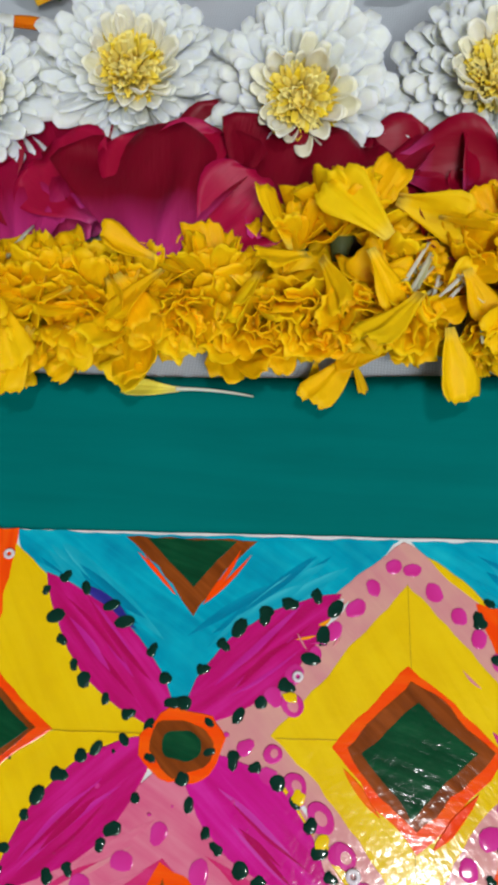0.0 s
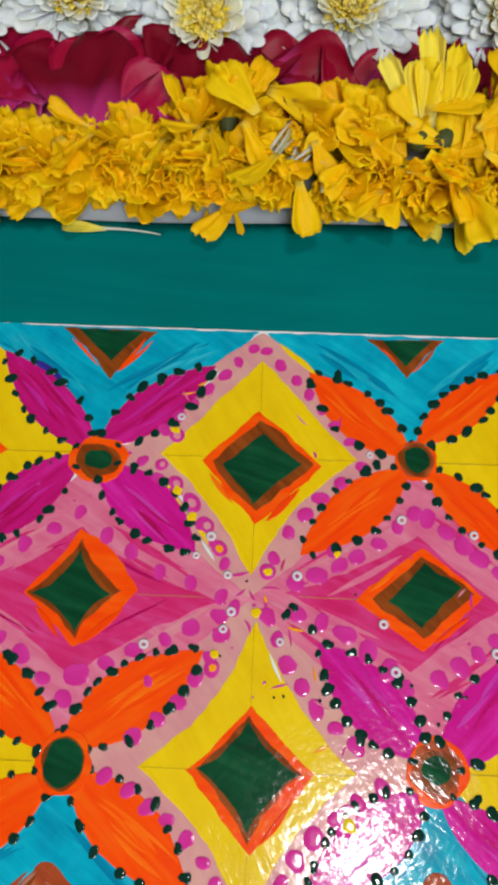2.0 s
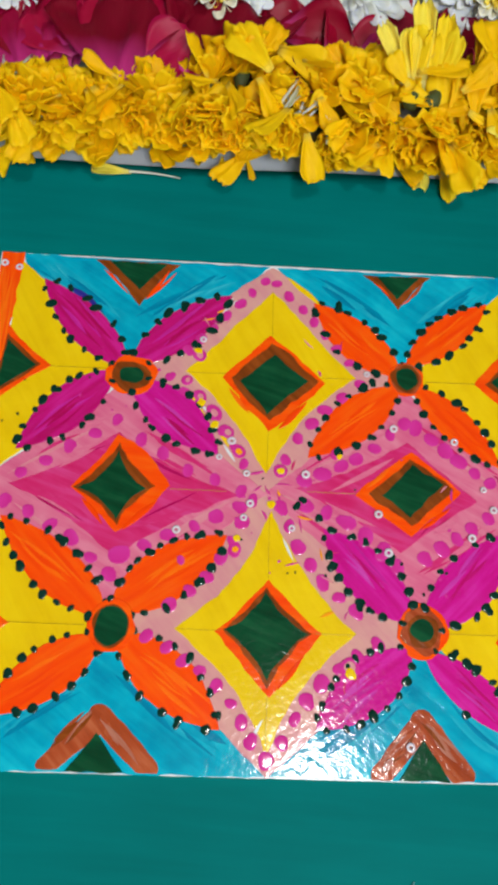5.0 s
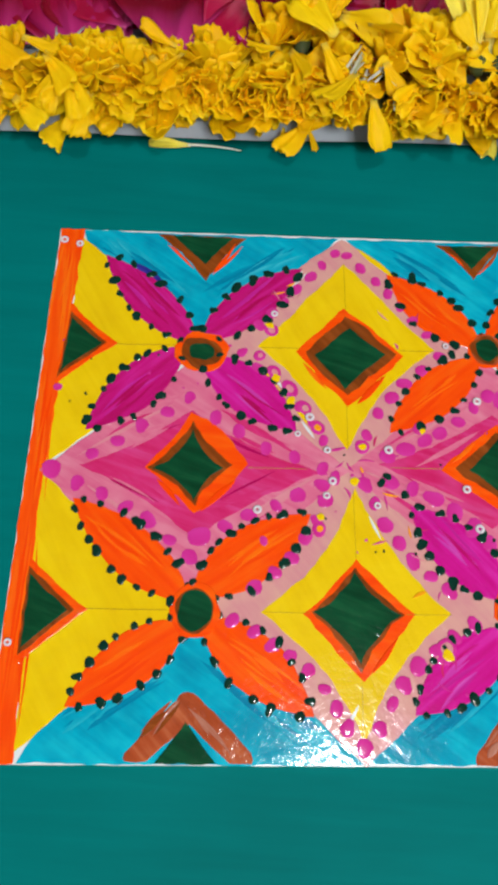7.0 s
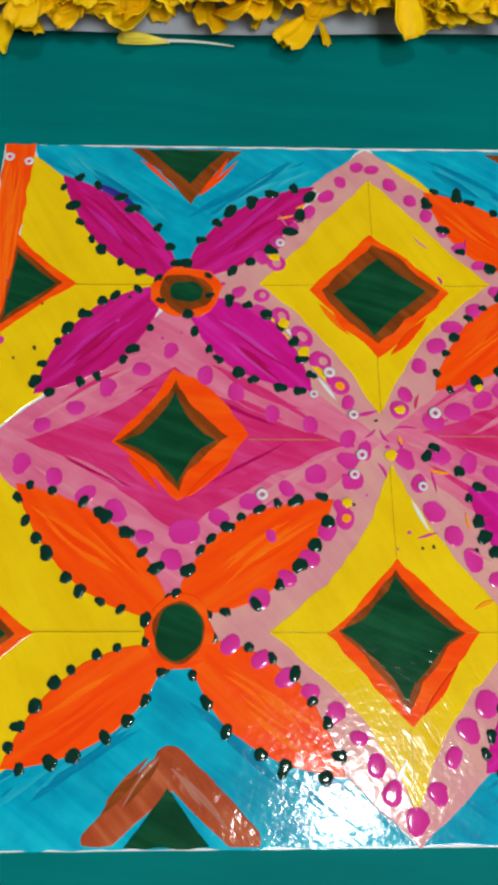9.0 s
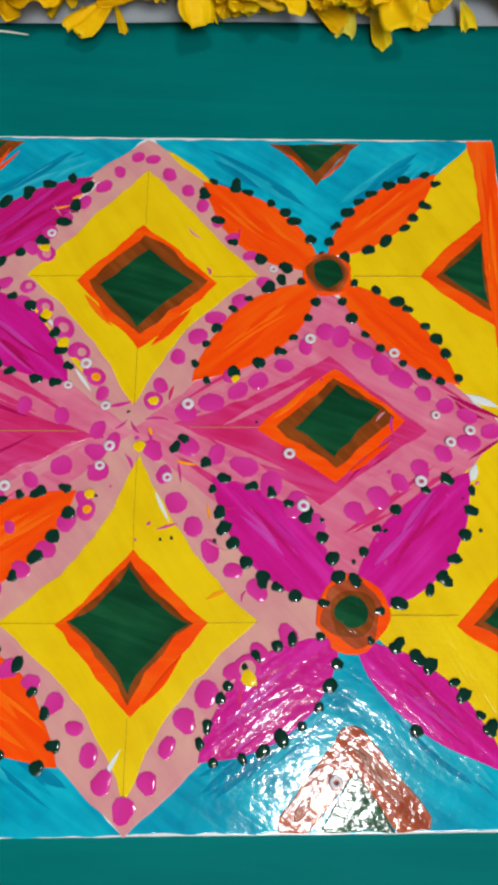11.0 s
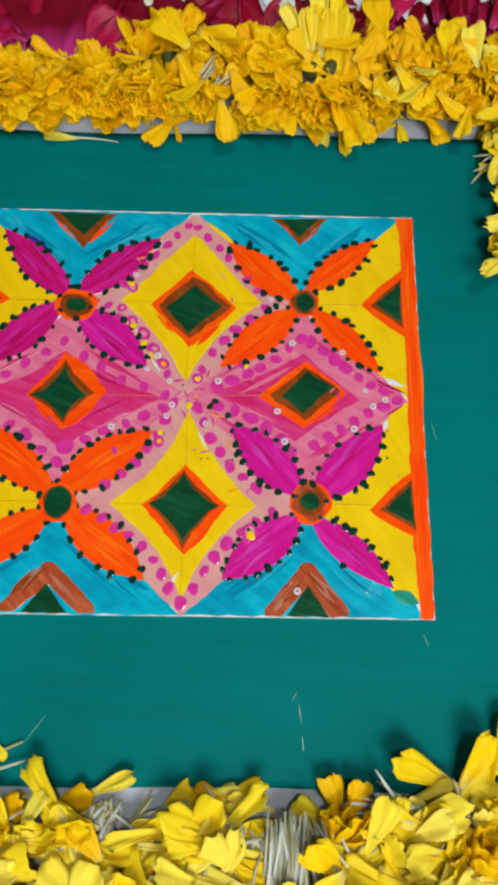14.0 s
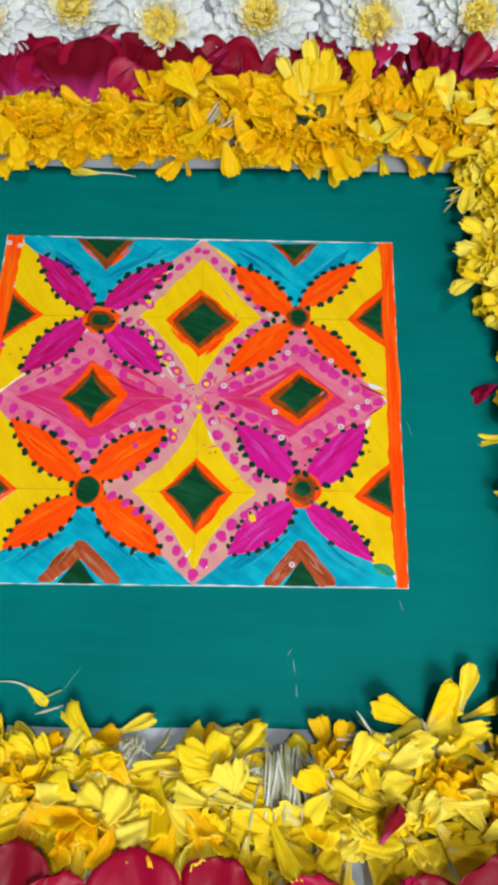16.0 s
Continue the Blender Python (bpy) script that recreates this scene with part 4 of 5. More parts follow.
# more of them packed close, pressed against one another
for i in range(34):
    x = -152 + 334 * ((i + 0.5) / 34) + prng.uniform(-4, 4)
    front = i % 2 == 0
    y = prng.uniform(138, 143) if front else (prng.uniform(150, 158) if x > -25 else prng.uniform(143, 148))
    lemon = x + prng.gauss(0, 20) > 150
    if 48 < x < 80 and not front:
        continue
    tuft(x, y, prng.uniform(7, 10) if front else prng.uniform(9, 14), (-90 if front else 80) + prng.gauss(0, 30), prng.uniform(28, 50) if front else prng.uniform(48, 68), 20, 60,
         MARI_LEMON if lemon else MARI_GOLD, prng.uniform(0.78, 0.95), "lemon yellow marigold tuft, half pulled apart" if lemon else "golden marigold tuft, half pulled apart")
# an open fan of long petals standing over its dark calyx
for a, s in ((116, 0.85), (106, 0.95), (98, 1.0), (90, 1.05), (83, 1.0), (75, 0.9), (66, 0.8)):
    loose(LONG_LEMON, lay(62 + 0.25 * (90 - a), 156, 17, a, 34, (90 - a) * 0.6, s), "long lemon marigold petal standing in a fan", "petals of the far border")
for x, y, az in ((58, 152, 80), (66, 151, 60), (95, 154, 100), (100, 152, 60)):
    bm = bmesh.new()
    bmesh.ops.create_icosphere(bm, subdivisions=2, radius=0.0036)
    for v in bm.verts:
        v.co *= 1 + 0.25 * noise.noise(v.co * 400)
        v.co.y *= 1.3
    tagged(part("calyx", bm, CALYX, smooth=True, at=lay(x, y, 16, az, 20, 0)), "dark olive green marigold calyx among petals", "calyx")
# finger-like tips that reach over the board's edge
for x, y, az, t, s in ((-14, 131, 264, -8, 0.62), (-5, 132, 292, -8, 0.66), (-20, 134, 240, -6, 0.6), (28, 134, 270, -6, 0.58), (66, 134, 262, -4, 1.0), (72, 131, 280, -4, 0.9),
                       (82, 134, 285, -2, 1.0), (99, 135, 285, -6, 0.85), (-70, 139, 300, -6, 0.7), (44, 136, 250, -5, 0.56), (-95, 140, 265, -6, 0.8), (-116, 141, 280, -6, 0.8), (-137, 139, 262, -6, 0.8)):
    loose(MARI_GOLD if x < 60 else MARI_LEMON, lay(x, y, 3.0, az, t, prng.uniform(-15, 15), s * 0.8) @ Matrix.Diagonal((0.6, 1, 1, 1)), LABELS["gold" if x < 60 else "lemon"], "petals of the far border")


# ---- the side border ----
def side_edge(y):
    return 139 + 9 * noise.noise((y * 0.03, 7.7, 0)) + 13 * min(1.0, max(0.0, (44 - y) / 20))


heap("marigold_petals", "row of lemon yellow marigold petals beside the teal card", LEMON_HEAP, MARI + LONG, 140, 190, -150, 140, 16, 420,
     lambda x, y: bell((x - 136) / 56), lambda x, y: x > side_edge(y) + 9)
for i in range(70):
    y = -140 + 275 * ((i * 0.61803) % 1.0)
    x = side_edge(y) + prng.uniform(8, 34)
    loose(MARI_LEMON + LONG_LEMON, lay(x, y, max(2.0, 15 * bell((x - 134) / 60) + prng.uniform(-2, 3)), 180 + prng.gauss(0, 70), prng.uniform(-30, 35), prng.gauss(0, 25),
                                       prng.uniform(0.75, 1.05)), LABELS["lemon"], "petals of the side border")
for x, y, z, az, tilt, n, spread, size in ((154, 118, 8, 190, 25, 14, 40, 1.0), (158, 104, 8, 215, 25, 14, 45, 0.9), (152, 66, 9, 180, 35, 20, 60, 1.0), (157, 84, 8, 170, 40, 16, 60, 1.0),
                                           (158, 46, 7, 215, 20, 14, 50, 0.95), (168, 25, 8, 180, 40, 16, 60, 1.0), (166, -8, 8, 180, 40, 16, 60, 1.0), (168, -60, 8, 190, 40, 16, 60, 1.0),
                                           (164, -100, 8, 170, 40, 16, 60, 1.0)):
    tuft(x, y, z, az, tilt, n, spread, MARI_LEMON, size, "lemon yellow marigold tuft, half pulled apart")
for i in range(9):
    y = 118 - 20 * i + prng.uniform(-4, 4)
    tuft(side_edge(y) + 20, y, 8, 180 + prng.gauss(0, 40), prng.uniform(30, 60), 18, 60, MARI_LEMON, prng.uniform(0.8, 1.0), "lemon yellow marigold tuft, half pulled apart")
for az in (172, 180, 188, 196):
    loose(LONG_LEMON, lay(160, 122 + (az - 180) * 0.5, 7, az, -6, 0, 0.9), "pale lemon marigold petal reaching over the card", "petals of the side border")
loose(LONG_LEMON, lay(159, -22, 3, 187, -6, 10, 0.8), "pale lemon marigold petal reaching over the card", "petals of the side border")
loose(LONG_LEMON, lay(166, -42, 3, 172, -5, 10, 0.8), "pale lemon marigold petal reaching over the card", "petals of the side border")

# ---- the near border ----
heap("marigold_petals", "thick row of lemon yellow marigold petals heaped on the cloth", LEMON_HEAP, MARI + LONG, -150, 185, -203, -164, 15, 560,
     lambda x, y: bell((y + 213) / 62), lambda x, y: not (38 < x < 62 and y > -186) and not (-24 < x < -4 and y > -172) and not (4 < x < 36 and y > -166))
for i in range(120):
    x = -150 + 335 * ((i * 0.61803 + 0.37) % 1.0)
    y = prng.uniform(-202, -163)
    if 38 < x < 62 and y > -186:
        continue
    h = 17 * bell((y + 214) / 66) * (0.85 + 0.3 * noise.noise((x * 0.04, 8.3, 0)))
    gold = prng.random() < 0.35 and x < 20
    pool = MARI_GOLD if gold else (LONG_LEMON if prng.random() < 0.75 else MARI_LEMON)
    up = 90 if y > -176 else -90
    if y > -174:
        pool, up = (LONG_LEMON, prng.choice((0, 180, 15, 165)))
    loose(pool, lay(x, y, max(1.5, h + prng.uniform(-2, 3)), up + prng.gauss(0, 60 if y < -174 else 12), prng.uniform(-22, 18 if y < -174 else 4), prng.gauss(0, 20), prng.uniform(0.8, 1.15)),
          LABELS["gold" if gold else "lemon"], "petals of the near border")
for x, y, z, az, tilt, n, spread, size, kind in ((-52, -180, 6, 100, 35, 16, 60, 1.0, "g"), (-70, -176, 6, 70, 30, 14, 60, 1.0, "g"), (-28, -186, 8, 260, 40, 16, 60, 1.0, "g"),
                                                 (18, -190, 8, 280, 35, 14, 55, 1.1, "l"), (64, -171, 6, 70, 30, 10, 40, 1.0, "g"), (78, -186, 8, 240, 40, 16, 55, 1.1, "l"),
                                                 (110, -178, 8, 60, 45, 20, 60, 1.0, "g"), (130, -186, 8, 30, 45, 18, 60, 1.0, "g"), (-90, -178, 8, 200, 40, 16, 60, 1.0, "g"),
                                                 (-118, -172, 8, 120, 40, 16, 60, 1.0, "g"), (145, -165, 7, 120, 40, 16, 60, 1.0, "l")):
    tuft(x, y, z, az, tilt, n, spread, MARI_GOLD if kind == "g" else MARI_LEMON, size, "golden marigold tuft, half pulled apart" if kind == "g" else "lemon yellow marigold tuft, half pulled apart")
# petals that stick out over the board
for x, y, z, az, t, r, s in ((-44, -166, 3, 150, 2, 0, 0.85), (-34, -161, 3, 20, 2, 10, 0.8), (-22, -157, 3, 25, 3, -10, 0.75), (12, -157, 2, 5, 2, 0, 0.8), (30, -160, 3, 160, 2, 10, 0.9),
                             (24, -158, 3, 20, 2, 10, 0.9), (44, -160, 4, 165, 2, 0, 0.7), (66, -162, 4, 100, 14, 10, 0.8), (70, -163, 5, 75, 18, 20, 0.85), (-56, -164, 4, 20, 4, 0, 0.9), (-62, -162, 4, 165, 4, 0, 0.9)):
    loose(LONG_LEMON + MARI_GOLD, lay(x, y, z, az, t, r, s), LABELS["lemon"], "petals of the near border")
# a loose bundle of large curled petals at the corner
for x, y, z, az, t, r, s in ((108, -152, 5, 155, 6, 15, 1.0), (106, -154, 6, 60, 16, 40, 1.05), (116, -156, 5, 80, 14, -35, 1.1), (100, -156, 4, 5, 4, 20, 1.1), (96, -158, 5, 12, 4, -10, 1.15),
                             (122, -148, 4, 20, 5, 0, 0.9), (122, -145, 3, 80, 8, 0, 0.9), (136, -158, 7, 70, 20, 10, 1.15), (84, -160, 4, 15, 6, 0, 1.0)):
    loose(LONG_LEMON, lay(x, y, z, az, t, r, s), "large curled lemon marigold petal at the corner", "petals of the near border")


# single florets lying on the teal card, yellow blade and pale tube
def floret(x, y, azimuth, blade, width, tube, bend, label):
    ob = new("marigold_floret", grid_mesh("marigold_floret", petal_grid(blade, width, 1.4, 0.2, 0.02, 0.06, 0.06, 91, peak=0.75, roundness=0.55, thick=0.6), LEMON))
    ob.matrix_basis = lay(x, y, 0.6, azimuth, 0, 0)
    tagged(ob, label, "petal")
    bm = bmesh.new()
    rings = []
    for j in range(9):
        s = j / 8
        c = Vector((bend * tube * s * s, 1.0 - tube * s, 0.3))
        rings.append([bm.verts.new(mm(c.x + 0.55 * (1.1 - 0.6 * s) * math.cos(a), c.y, c.z + 0.45 * (1.1 - 0.6 * s) * math.sin(a))) for a in (0, 1.05, 2.1, 3.14, 4.19, 5.24)])
    for lo, hi in zip(rings, rings[1:]):
        for i in range(6):
            bm.faces.new((lo[i - 1], lo[i], hi[i], hi[i - 1]))
    bm.faces.new(rings[0]), bm.faces.new(rings[-1][::-1])
    part("tube", bm, THREAD, ob, "pale greenish white tube", True)
    return ob


floret(-49, 123.2, 181, 16, 5.2, 20, -0.12, "single yellow marigold floret with a pale tube on the teal card")
floret(-60, -138, 325, 12, 4.5, 13, 0.5, "single bent yellow marigold floret on the teal card")


# pale floret tubes among the near petals
def threads(name, spots, label):
    pieces = []
    for x, y, z, az, spread, count, length in spots:
        for i in range(count):
            g = petal_grid(length * prng.uniform(0.7, 1.1), 1.0, 0.7, 0.4, prng.uniform(-0.15, 0.15), 0.0, 0.0, prng.randrange(99), nu=2, nv=4, thick=0.5)
            pieces.append((g, lay(x + prng.gauss(0, 3.2), y + prng.gauss(0, 2.2), z + prng.uniform(-2, 2.5), az + prng.gauss(0, spread * 0.7), prng.uniform(-12, 4), 0)))
    return joined(name, pieces, THREAD, label, "floret tubes")


threads("floret_tubes", [(48, -163, 15, 272, 10, 60, 21), (56, -165, 14, 296, 12, 30, 20), (30, -166, 9, 190, 60, 18, 18), (-14, -160, 9, 250, 40, 26, 16), (-2, -165, 5, 20, 50, 14, 18),
                         (88, -161, 9, 180, 40, 26, 18), (110, -163, 10, 200, 60, 30, 16), (38, -168, 11, 250, 40, 18, 18), (66, -190, 6, 250, 40, 12, 14), (-36, -164, 8, 215, 20, 4, 26),
                         (16, -190, 8, 120, 60, 10, 14), (-45, -145, 1.6, 205, 4, 2, 13)], "pale greenish white floret tubes among the near petals")
threads("floret_tubes", [(14, 150, 19, 230, 40, 7, 14), (20, 146, 17, 260, 30, 6, 14), (-98, 148, 17, 60, 50, 5, 16), (-92, 138, 8, 330, 30, 4, 14), (-62, 140, 9, 60, 60, 8, 14), (146, 112, 8, 220, 40, 8, 14)],
        "pale floret tubes among the far petals")

# ---- rose petals ----
ROSES = []
for i in range(7):
    ROSES.append(grid_mesh("rose_petal", petal_grid(prng.uniform(34, 42), prng.uniform(36, 46), prng.uniform(8, 12), prng.uniform(0.1, 0.24), prng.uniform(-0.2, 0.2), prng.uniform(0.03, 0.08),
                                                    prng.uniform(0.02, 0.06), 120 + i, nu=10, nv=10, thick=0.5, peak=0.62, roundness=0.85, crumple=0.7), ROSE))
SMALL_ROSES = []
for i in range(5):
    SMALL_ROSES.append(grid_mesh("rose_petal", petal_grid(prng.uniform(24, 30), prng.uniform(18, 25), prng.uniform(5, 7), prng.uniform(0.2, 0.45), prng.uniform(-0.35, 0.3), prng.uniform(0.05, 0.12),
                                                          prng.uniform(0.02, 0.08), 150 + i, nu=8, nv=9, thick=0.5, peak=0.65, roundness=0.8), ROSE))


def rose(mesh, m, label=LABELS["rose"], group="rose petals"):
    ob = new("rose_petal", mesh)
    ob.matrix_basis = m
    return tagged(ob, label, "petal", group)


# large petals overlapping in the far row
for k, x, y, z, az, t, r, s in ((0, -56, 160, 15, 94, 2, 0, 0.95), (1, -80, 162, 9, 112, 3, -8, 1.0), (2, -36, 162, 10, 62, 4, 12, 0.9), (3, -32, 174, 9, 20, 3, 14, 0.8), (4, -92, 182, 5, 165, 3, -10, 1.0),
                                (5, -62, 172, 12, 40, 3, 16, 0.8), (6, -112, 166, 5, 95, 4, 0, 1.0), (0, -130, 176, 5, 130, 4, 10, 1.0), (2, -100, 160, 8, 100, 4, 0, 0.9), (3, -44, 154, 17, 50, 2, 18, 0.7),
                                (4, -20, 178, 5, 60, 3, 0, 0.85), (5, -146, 172, 5, 90, 4, 0, 1.0), (1, -72, 170, 13, 130, 2, -16, 0.8), (6, -44, 176, 8, 75, 3, 0, 0.8), (5, 8, 176, 4, 95, 3, 0, 0.8),
                                (6, 50, 176, 4, 70, 3, 0, 0.8), (0, 110, 176, 4, 95, 4, 0, 0.8), (2, 80, 178, 4, 100, 4, 0, 0.8), (4, 160, 178, 4, 80, 4, 0, 0.9)):
    rose(ROSES[k], lay(x, y, z, az, t, r, s), "large dark crimson rose petal with a pink foot")
for k, x, y, z, az, t, r, s in ((0, -8, 186, 7, 10, 10, 0, 1.0), (1, 8, 188, 9, 350, 12, 20, 1.1), (2, 20, 176, 7, 250, 14, -30, 1.0), (3, 32, 182, 7, 10, 14, 20, 0.9), (4, 26, 178, 9, 70, 30, 50, 0.7),
                                (0, 44, 192, 5, 60, 10, 0, 1.0), (1, 76, 200, 9, 290, 6, 10, 1.0), (2, 90, 190, 10, 270, 10, 30, 0.95), (3, 100, 186, 9, 255, 12, -20, 0.95), (4, 112, 188, 8, 240, 12, 20, 0.9),
                                (0, 128, 180, 8, 110, 24, 30, 0.8), (2, 118, 184, 12, 60, 26, -35, 0.75), (3, 134, 190, 12, 250, 20, 40, 0.8), (1, 96, 184, 14, 80, 22, 40, 0.7), (4, 84, 182, 12, 285, 16, -40, 0.8), (2, 142, 180, 14, 70, 30, 50, 0.85), (1, 136, 186, 7, 60, 20, 40, 0.9), (2, 108, 196, 6, 120, 10, 0, 0.9), (3, 152, 190, 10, 10, 12, 0, 1.2), (4, 148, 180, 8, 300, 12, 30, 0.9),
                                (1, 58, 186, 5, 0, 8, 0, 1.0), (2, -14, 174, 6, 160, 12, 10, 0.9), (0, 168, 176, 7, 330, 10, 0, 1.1), (3, 178, 190, 7, 30, 10, 0, 1.1), (4, 2, 178, 5, 200, 8, 0, 1.0)):
    rose(SMALL_ROSES[k], lay(x, y, z, az, t, r, s))
# the broadest ones lie over these, edge over edge
BROAD = [grid_mesh("rose_petal", petal_grid(42, w, 14, c, u, 0.13, 0.03, 170 + i, nu=14, nv=10, thick=0.5, peak=0.78, roundness=0.5, crumple=0.55, fan=0.7), ROSE_BROAD)
         for i, (w, c, u) in enumerate(((60, -0.03, 0.05), (52, 0.06, 0.1), (56, -0.06, 0.02), (46, 0.1, -0.05)))]
for k, x, y, z, az, t, r, s in ((0, -56, 150, 21, 92, 0, 0, 1.0), (1, -26, 158, 16, 78, 0, 6, 0.92), (2, -94, 160, 12, 98, 2, -6, 1.0), (3, -40, 166, 15, 52, 1, 10, 0.85), (1, -124, 160, 10, 100, 2, 4, 1.0),
                                (0, -80, 172, 12, 120, 1, -6, 0.9), (2, -148, 166, 8, 90, 2, 0, 0.9), (3, -4, 174, 9, 20, 3, 12, 0.8), (2, 16, 172, 8, 80, 3, 0, 0.75), (3, 40, 176, 8, 30, 4, 14, 0.75),
                                (0, 92, 170, 8, 100, 3, 0, 0.7), (1, 124, 170, 9, 70, 4, 0, 0.75), (3, 64, 176, 7, 120, 4, 0, 0.7), (2, 160, 170, 8, 85, 4, 0, 0.8)):
    rose(BROAD[k], lay(x, y, z, az, t, r, s), "broad rippled crimson rose petal fading to a magenta foot")
# a flat bed of them under the rest
for i in range(34):
    x = -156 + 340 * ((i * 0.61803 + 0.2) % 1.0)
    rose(prng.choice(ROSES), lay(x, prng.uniform(168, 186), prng.uniform(1.5, 5), prng.uniform(20, 160), prng.uniform(0, 5), prng.uniform(-8, 8), prng.uniform(0.75, 0.95)),
         "dark crimson rose petal lying flat on the cloth")
# strays and the near row
rose(SMALL_ROSES[1], lay(151, 3, 3, 215, 0, 55, 0.5), "small curled crimson rose petal lying on the teal card")
rose(SMALL_ROSES[2], lay(84, -194, 21, 76, 6, 62, 0.66), "curled crimson rose petal with a white foot on yellow petals")
rose(SMALL_ROSES[3], lay(152, -126, 5, 200, 4, 40, 0.55), "folded pink rose petal at the corner of the border")
for k, x, y, z, az, t, r, s in ((0, -58, -222, 5, 85, 12, 0, 0.85), (1, -40, -226, 4, 70, 10, 20, 0.8), (2, -4, -224, 5, 100, 16, 0, 0.85), (3, 20, -224, 5, 70, 14, -20, 0.85), (4, 60, -226, 6, 92, 18, 0, 0.85),
                                (5, 80, -222, 6, 70, 24, 50, 0.7), (6, 122, -222, 7, 85, 24, 0, 0.85), (1, 140, -220, 5, 60, 12, 0, 0.8), (2, -84, -220, 5, 95, 12, 0, 0.9), (3, -112, -222, 5, 80, 12, 0, 0.9),
                                (4, 36, -232, 4, 90, 8, 0, 0.8), (0, 100, -230, 4, 95, 8, 0, 0.8)):
    rose(ROSES[k], lay(x, y - 6, z + 15, az, t * 0.5, r, s), "dark crimson rose petal lying on the cloth")

# ---- white chrysanthemums ----
RAYS = [grid_mesh("ray_petal", petal_grid(prng.uniform(16, 20), prng.uniform(5.4, 7.0), 2.8, prng.uniform(0.02, 0.12), prng.uniform(-0.12, 0.04), 0.05, 0.02, 200 + i, nu=4, nv=7, thick=0.5, peak=0.66, roundness=0.66, crumple=0.5), SNOW)
        for i in range(6)]
INNER = [grid_mesh("ray_petal", petal_grid(prng.uniform(11, 14), prng.uniform(5.0, 6.4), 2.2, prng.uniform(0.2, 0.4), prng.uniform(0.1, 0.3), 0.04, 0.02, 220 + i, nu=4, nv=6, thick=0.45, peak=0.66, roundness=0.66, crumple=0.5), CREAM)
         for i in range(4)]


def chrysanthemum(open_centre):
    rows = ((30, -8, 8.5, RAYS, 1.0), (32, 2, 8.5, RAYS, 0.97), (32, 10, 8.0, RAYS, 0.9), (32, 18, 7.6, RAYS, 0.82), (30, 27, 7.0, RAYS, 0.7), (28, 36, 6.4, RAYS, 0.56), (24, 44, 5.6, INNER, 0.85))
    bm = bmesh.new()
    bmesh.ops.create_icosphere(bm, subdivisions=3, radius=1)
    for v in bm.verts:
        d = noise.noise(v.co * 5)
        v.co = Vector(mm(7.6 * v.co.x, 7.6 * v.co.y, 12.5 + 7 * v.co.z)) * (1 + 0.08 * d)
    flower = part("chrysanthemum", bm, FLORET, smooth=True)
    for row, (count, lift, radius, pool, size) in enumerate(rows):
        for i in range(count):
            a = 360 * (i + 0.5 * (row % 2)) / count + prng.uniform(-5, 5)
            ob = new("ray_petal", prng.choice(pool))
            ob.matrix_basis = (Matrix.Translation(mm(0, 0, 9 + row * 1.3)) @ Matrix.Rotation(radians(a), 4, "Z") @ Matrix.Translation(mm(0, radius, 0))
                               @ Matrix.Rotation(radians(lift + prng.uniform(-13, 13)), 4, "X") @ Matrix.Rotation(radians(prng.uniform(-28, 28)), 4, "Y")
                               @ Matrix.Diagonal([size * prng.uniform(0.8, 1.1)] * 3 + [1]))
            ob.parent = flower
    pieces = []
    for i in range(170):
        f = math.sqrt((i + 0.5) / 170)
        a = i * 137.5
        r = 1.0 + 5.6 * f
        g = petal_grid(prng.uniform(3.5, 5.5), prng.uniform(1.4, 2.1), 1.0, 0.5, prng.uniform(-0.2, 0.35), 0.05, 0.1, 300 + i % 7, nu=2, nv=4, thick=0.5, peak=0.7)
        m = (Matrix.Translation(mm(r * math.cos(radians(a)), r * math.sin(radians(a)), 19.8 - 3.0 * f * f + (-1.5 if f < 0.3 else 0))) @ Matrix.Rotation(radians(a - 90), 4, "Z")
             @ Matrix.Rotation(radians(66 - open_centre * f + (20 if f < 0.3 else 0)), 4, "X"))
        pieces.append((g, m))
    centre = joined("flower_centre", pieces, FLORET, "golden yellow tuft of florets", "")
    centre.parent = flower
    return tagged(flower, "white chrysanthemum head with a golden yellow centre", "chrysanthemum", "row of chrysanthemums")


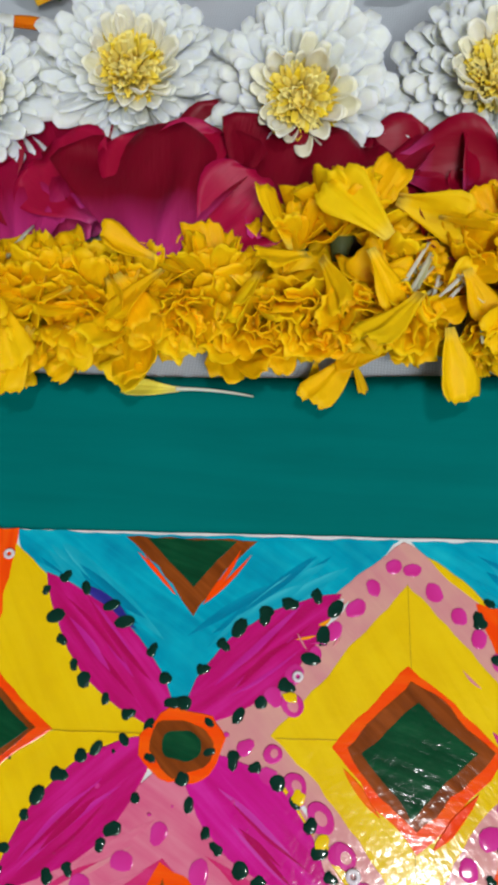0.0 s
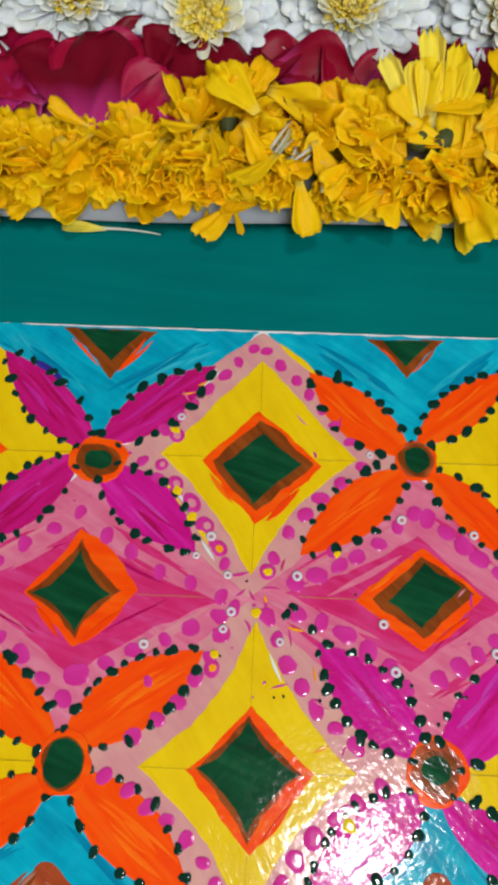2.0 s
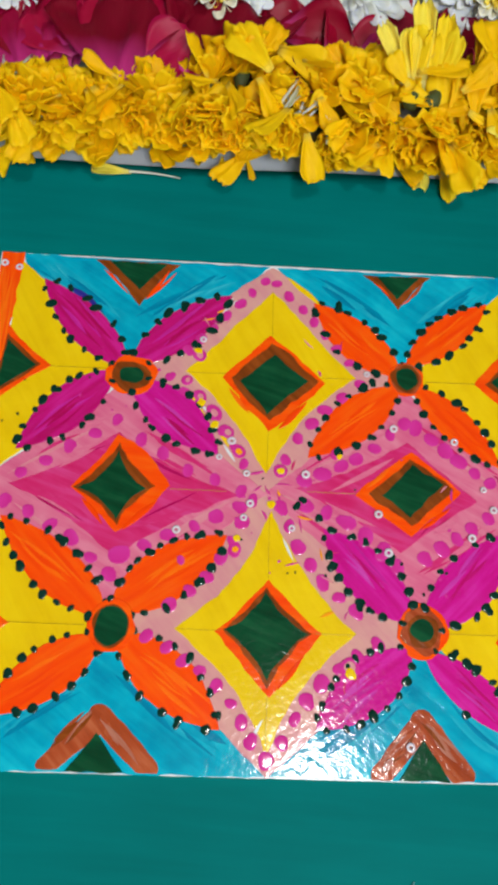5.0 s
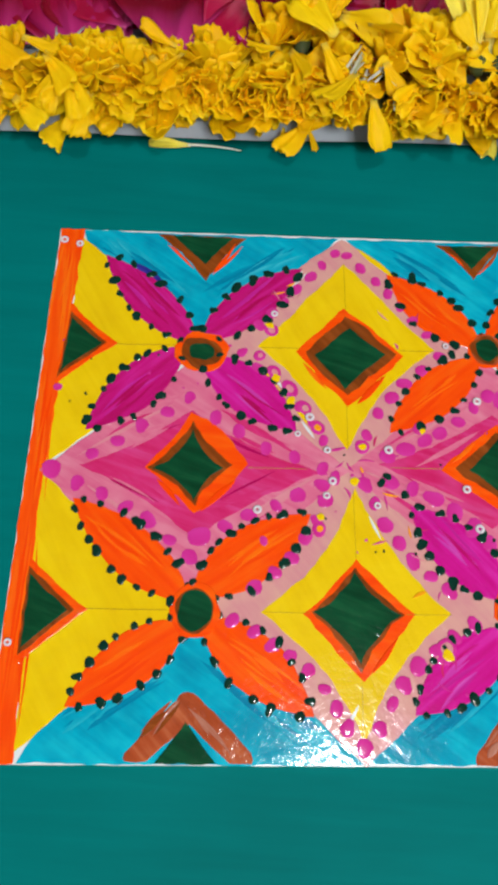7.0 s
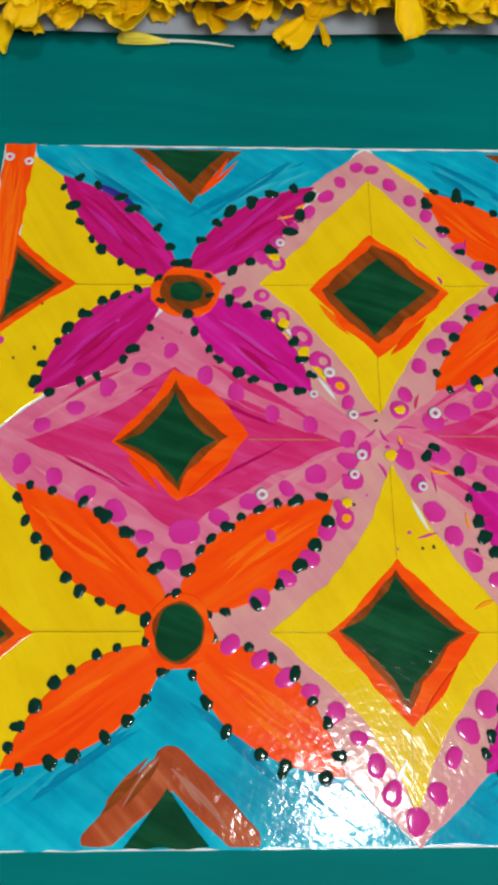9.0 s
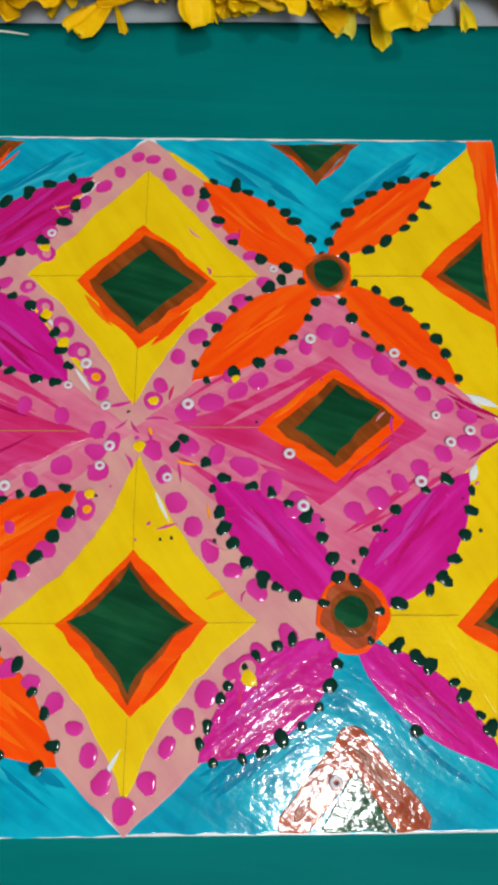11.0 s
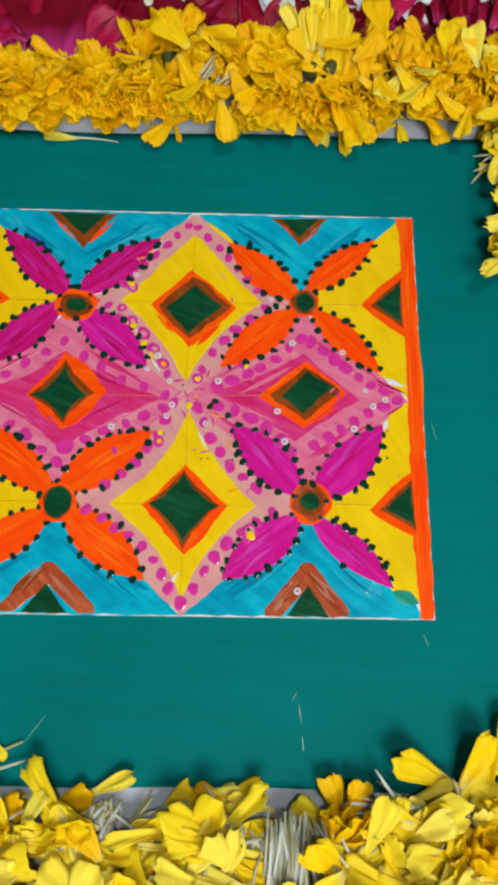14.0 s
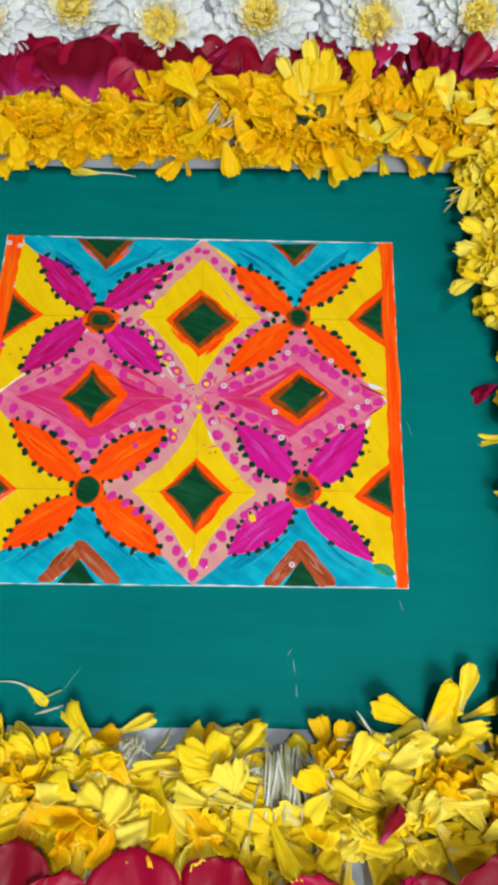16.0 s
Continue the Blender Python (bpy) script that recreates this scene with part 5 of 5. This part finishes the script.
FIRST, SECOND = chrysanthemum(50), chrysanthemum(30)
BIG = Matrix.Diagonal((1.14, 1.14, 1.14, 1))
FIRST.matrix_basis = pose(*mm(-19, 214, 8), 40, 0, 0) @ pose(0, 0, 0, 0, 0, 20) @ BIG
SECOND.matrix_basis = pose(*mm(-69, 222, 5), 24, 6, 0) @ pose(0, 0, 0, 0, 0, 70) @ BIG
for ob, x, y, z, rx, ry, rz in ((SECOND, 36, 218, 6, 28, -6, 150), (FIRST, 96, 218, 7, 38, -4, 100), (SECOND, 150, 220, 6, 32, 5, 250), (FIRST, -116, 212, 5, 24, 4, 310), (SECOND, 200, 222, 5, 18, 0, 30)):
    copy_thing(ob, pose(*mm(x, y, z), rx, ry, 0) @ pose(0, 0, 0, 0, 0, rz))

# ---- beyond the flowers: scattered petals, leaves and a bead string ----
for x, y, z, az, t, s in ((-96, 256, 4, 190, 10, 1.0), (-108, 268, 4, 30, 12, 1.0), (-66, 282, 5, 350, 14, 1.1), (-118, 282, 4, 80, 10, 1.0), (-60, 292, 4, 20, 6, 1.0)):
    ob = new("orange_petal", grid_mesh("orange_petal", petal_grid(21, 9, 2.5, 0.15, 0.1, 0.06, 0.04, int(y), thick=0.5, roundness=0.9, peak=0.55), ORANGE_PETAL))
    ob.matrix_basis = lay(x, y, z, az, t, 10, s)
    tagged(ob, "bright orange pointed petal lying on the cloth", "petal", "scattered petals")
for x, y, z, az, t, s in ((-100, 270, 4, 140, 10, 1.0), (-84, 276, 5, 60, 12, 1.0), (2, 272, 3, 20, 8, 0.8), (-4, 280, 4, 150, 8, 1.0), (-106, 288, 4, 20, 12, 1.1)):
    ob = new("leaf", grid_mesh("leaf", petal_grid(26, 13, 2, 0.15, 0.1, 0.05, 0.0, int(az), nu=6, thick=0.5, roundness=0.97, peak=0.45), LEAF))
    ob.matrix_basis = lay(x, y, z, az, t, 0, s)
    tagged(ob, "dark green leaf lying on the cloth", "leaf", "scattered leaves")
rose(SMALL_ROSES[0], lay(2, 282, 6, 60, 10, 0, 0.8), "bright crimson rose petal beside green leaves")
rose(SMALL_ROSES[2], lay(44, 286, 3, 10, 6, 0, 0.8), "bright crimson rose petal on the cloth")
rose(SMALL_ROSES[4], lay(-92, 282, 6, 100, 10, 0, 0.8), "dark red rose petal among orange petals")
for i in range(7):
    bm = bmesh.new()
    bmesh.ops.create_uvsphere(bm, u_segments=10, v_segments=7, radius=0.0012)
    if i == 0:
        string = tagged(part("bead_string", bm, WHITE, smooth=True, at=pose(*mm(-5, 268, 4))), "short string of small white beads", "beads")
    else:
        part("bead", bm, WHITE, string, smooth=True, at=pose(*mm(0.4 * math.sin(i), 2.7 * i, 0.3 * math.sin(i * 2))))
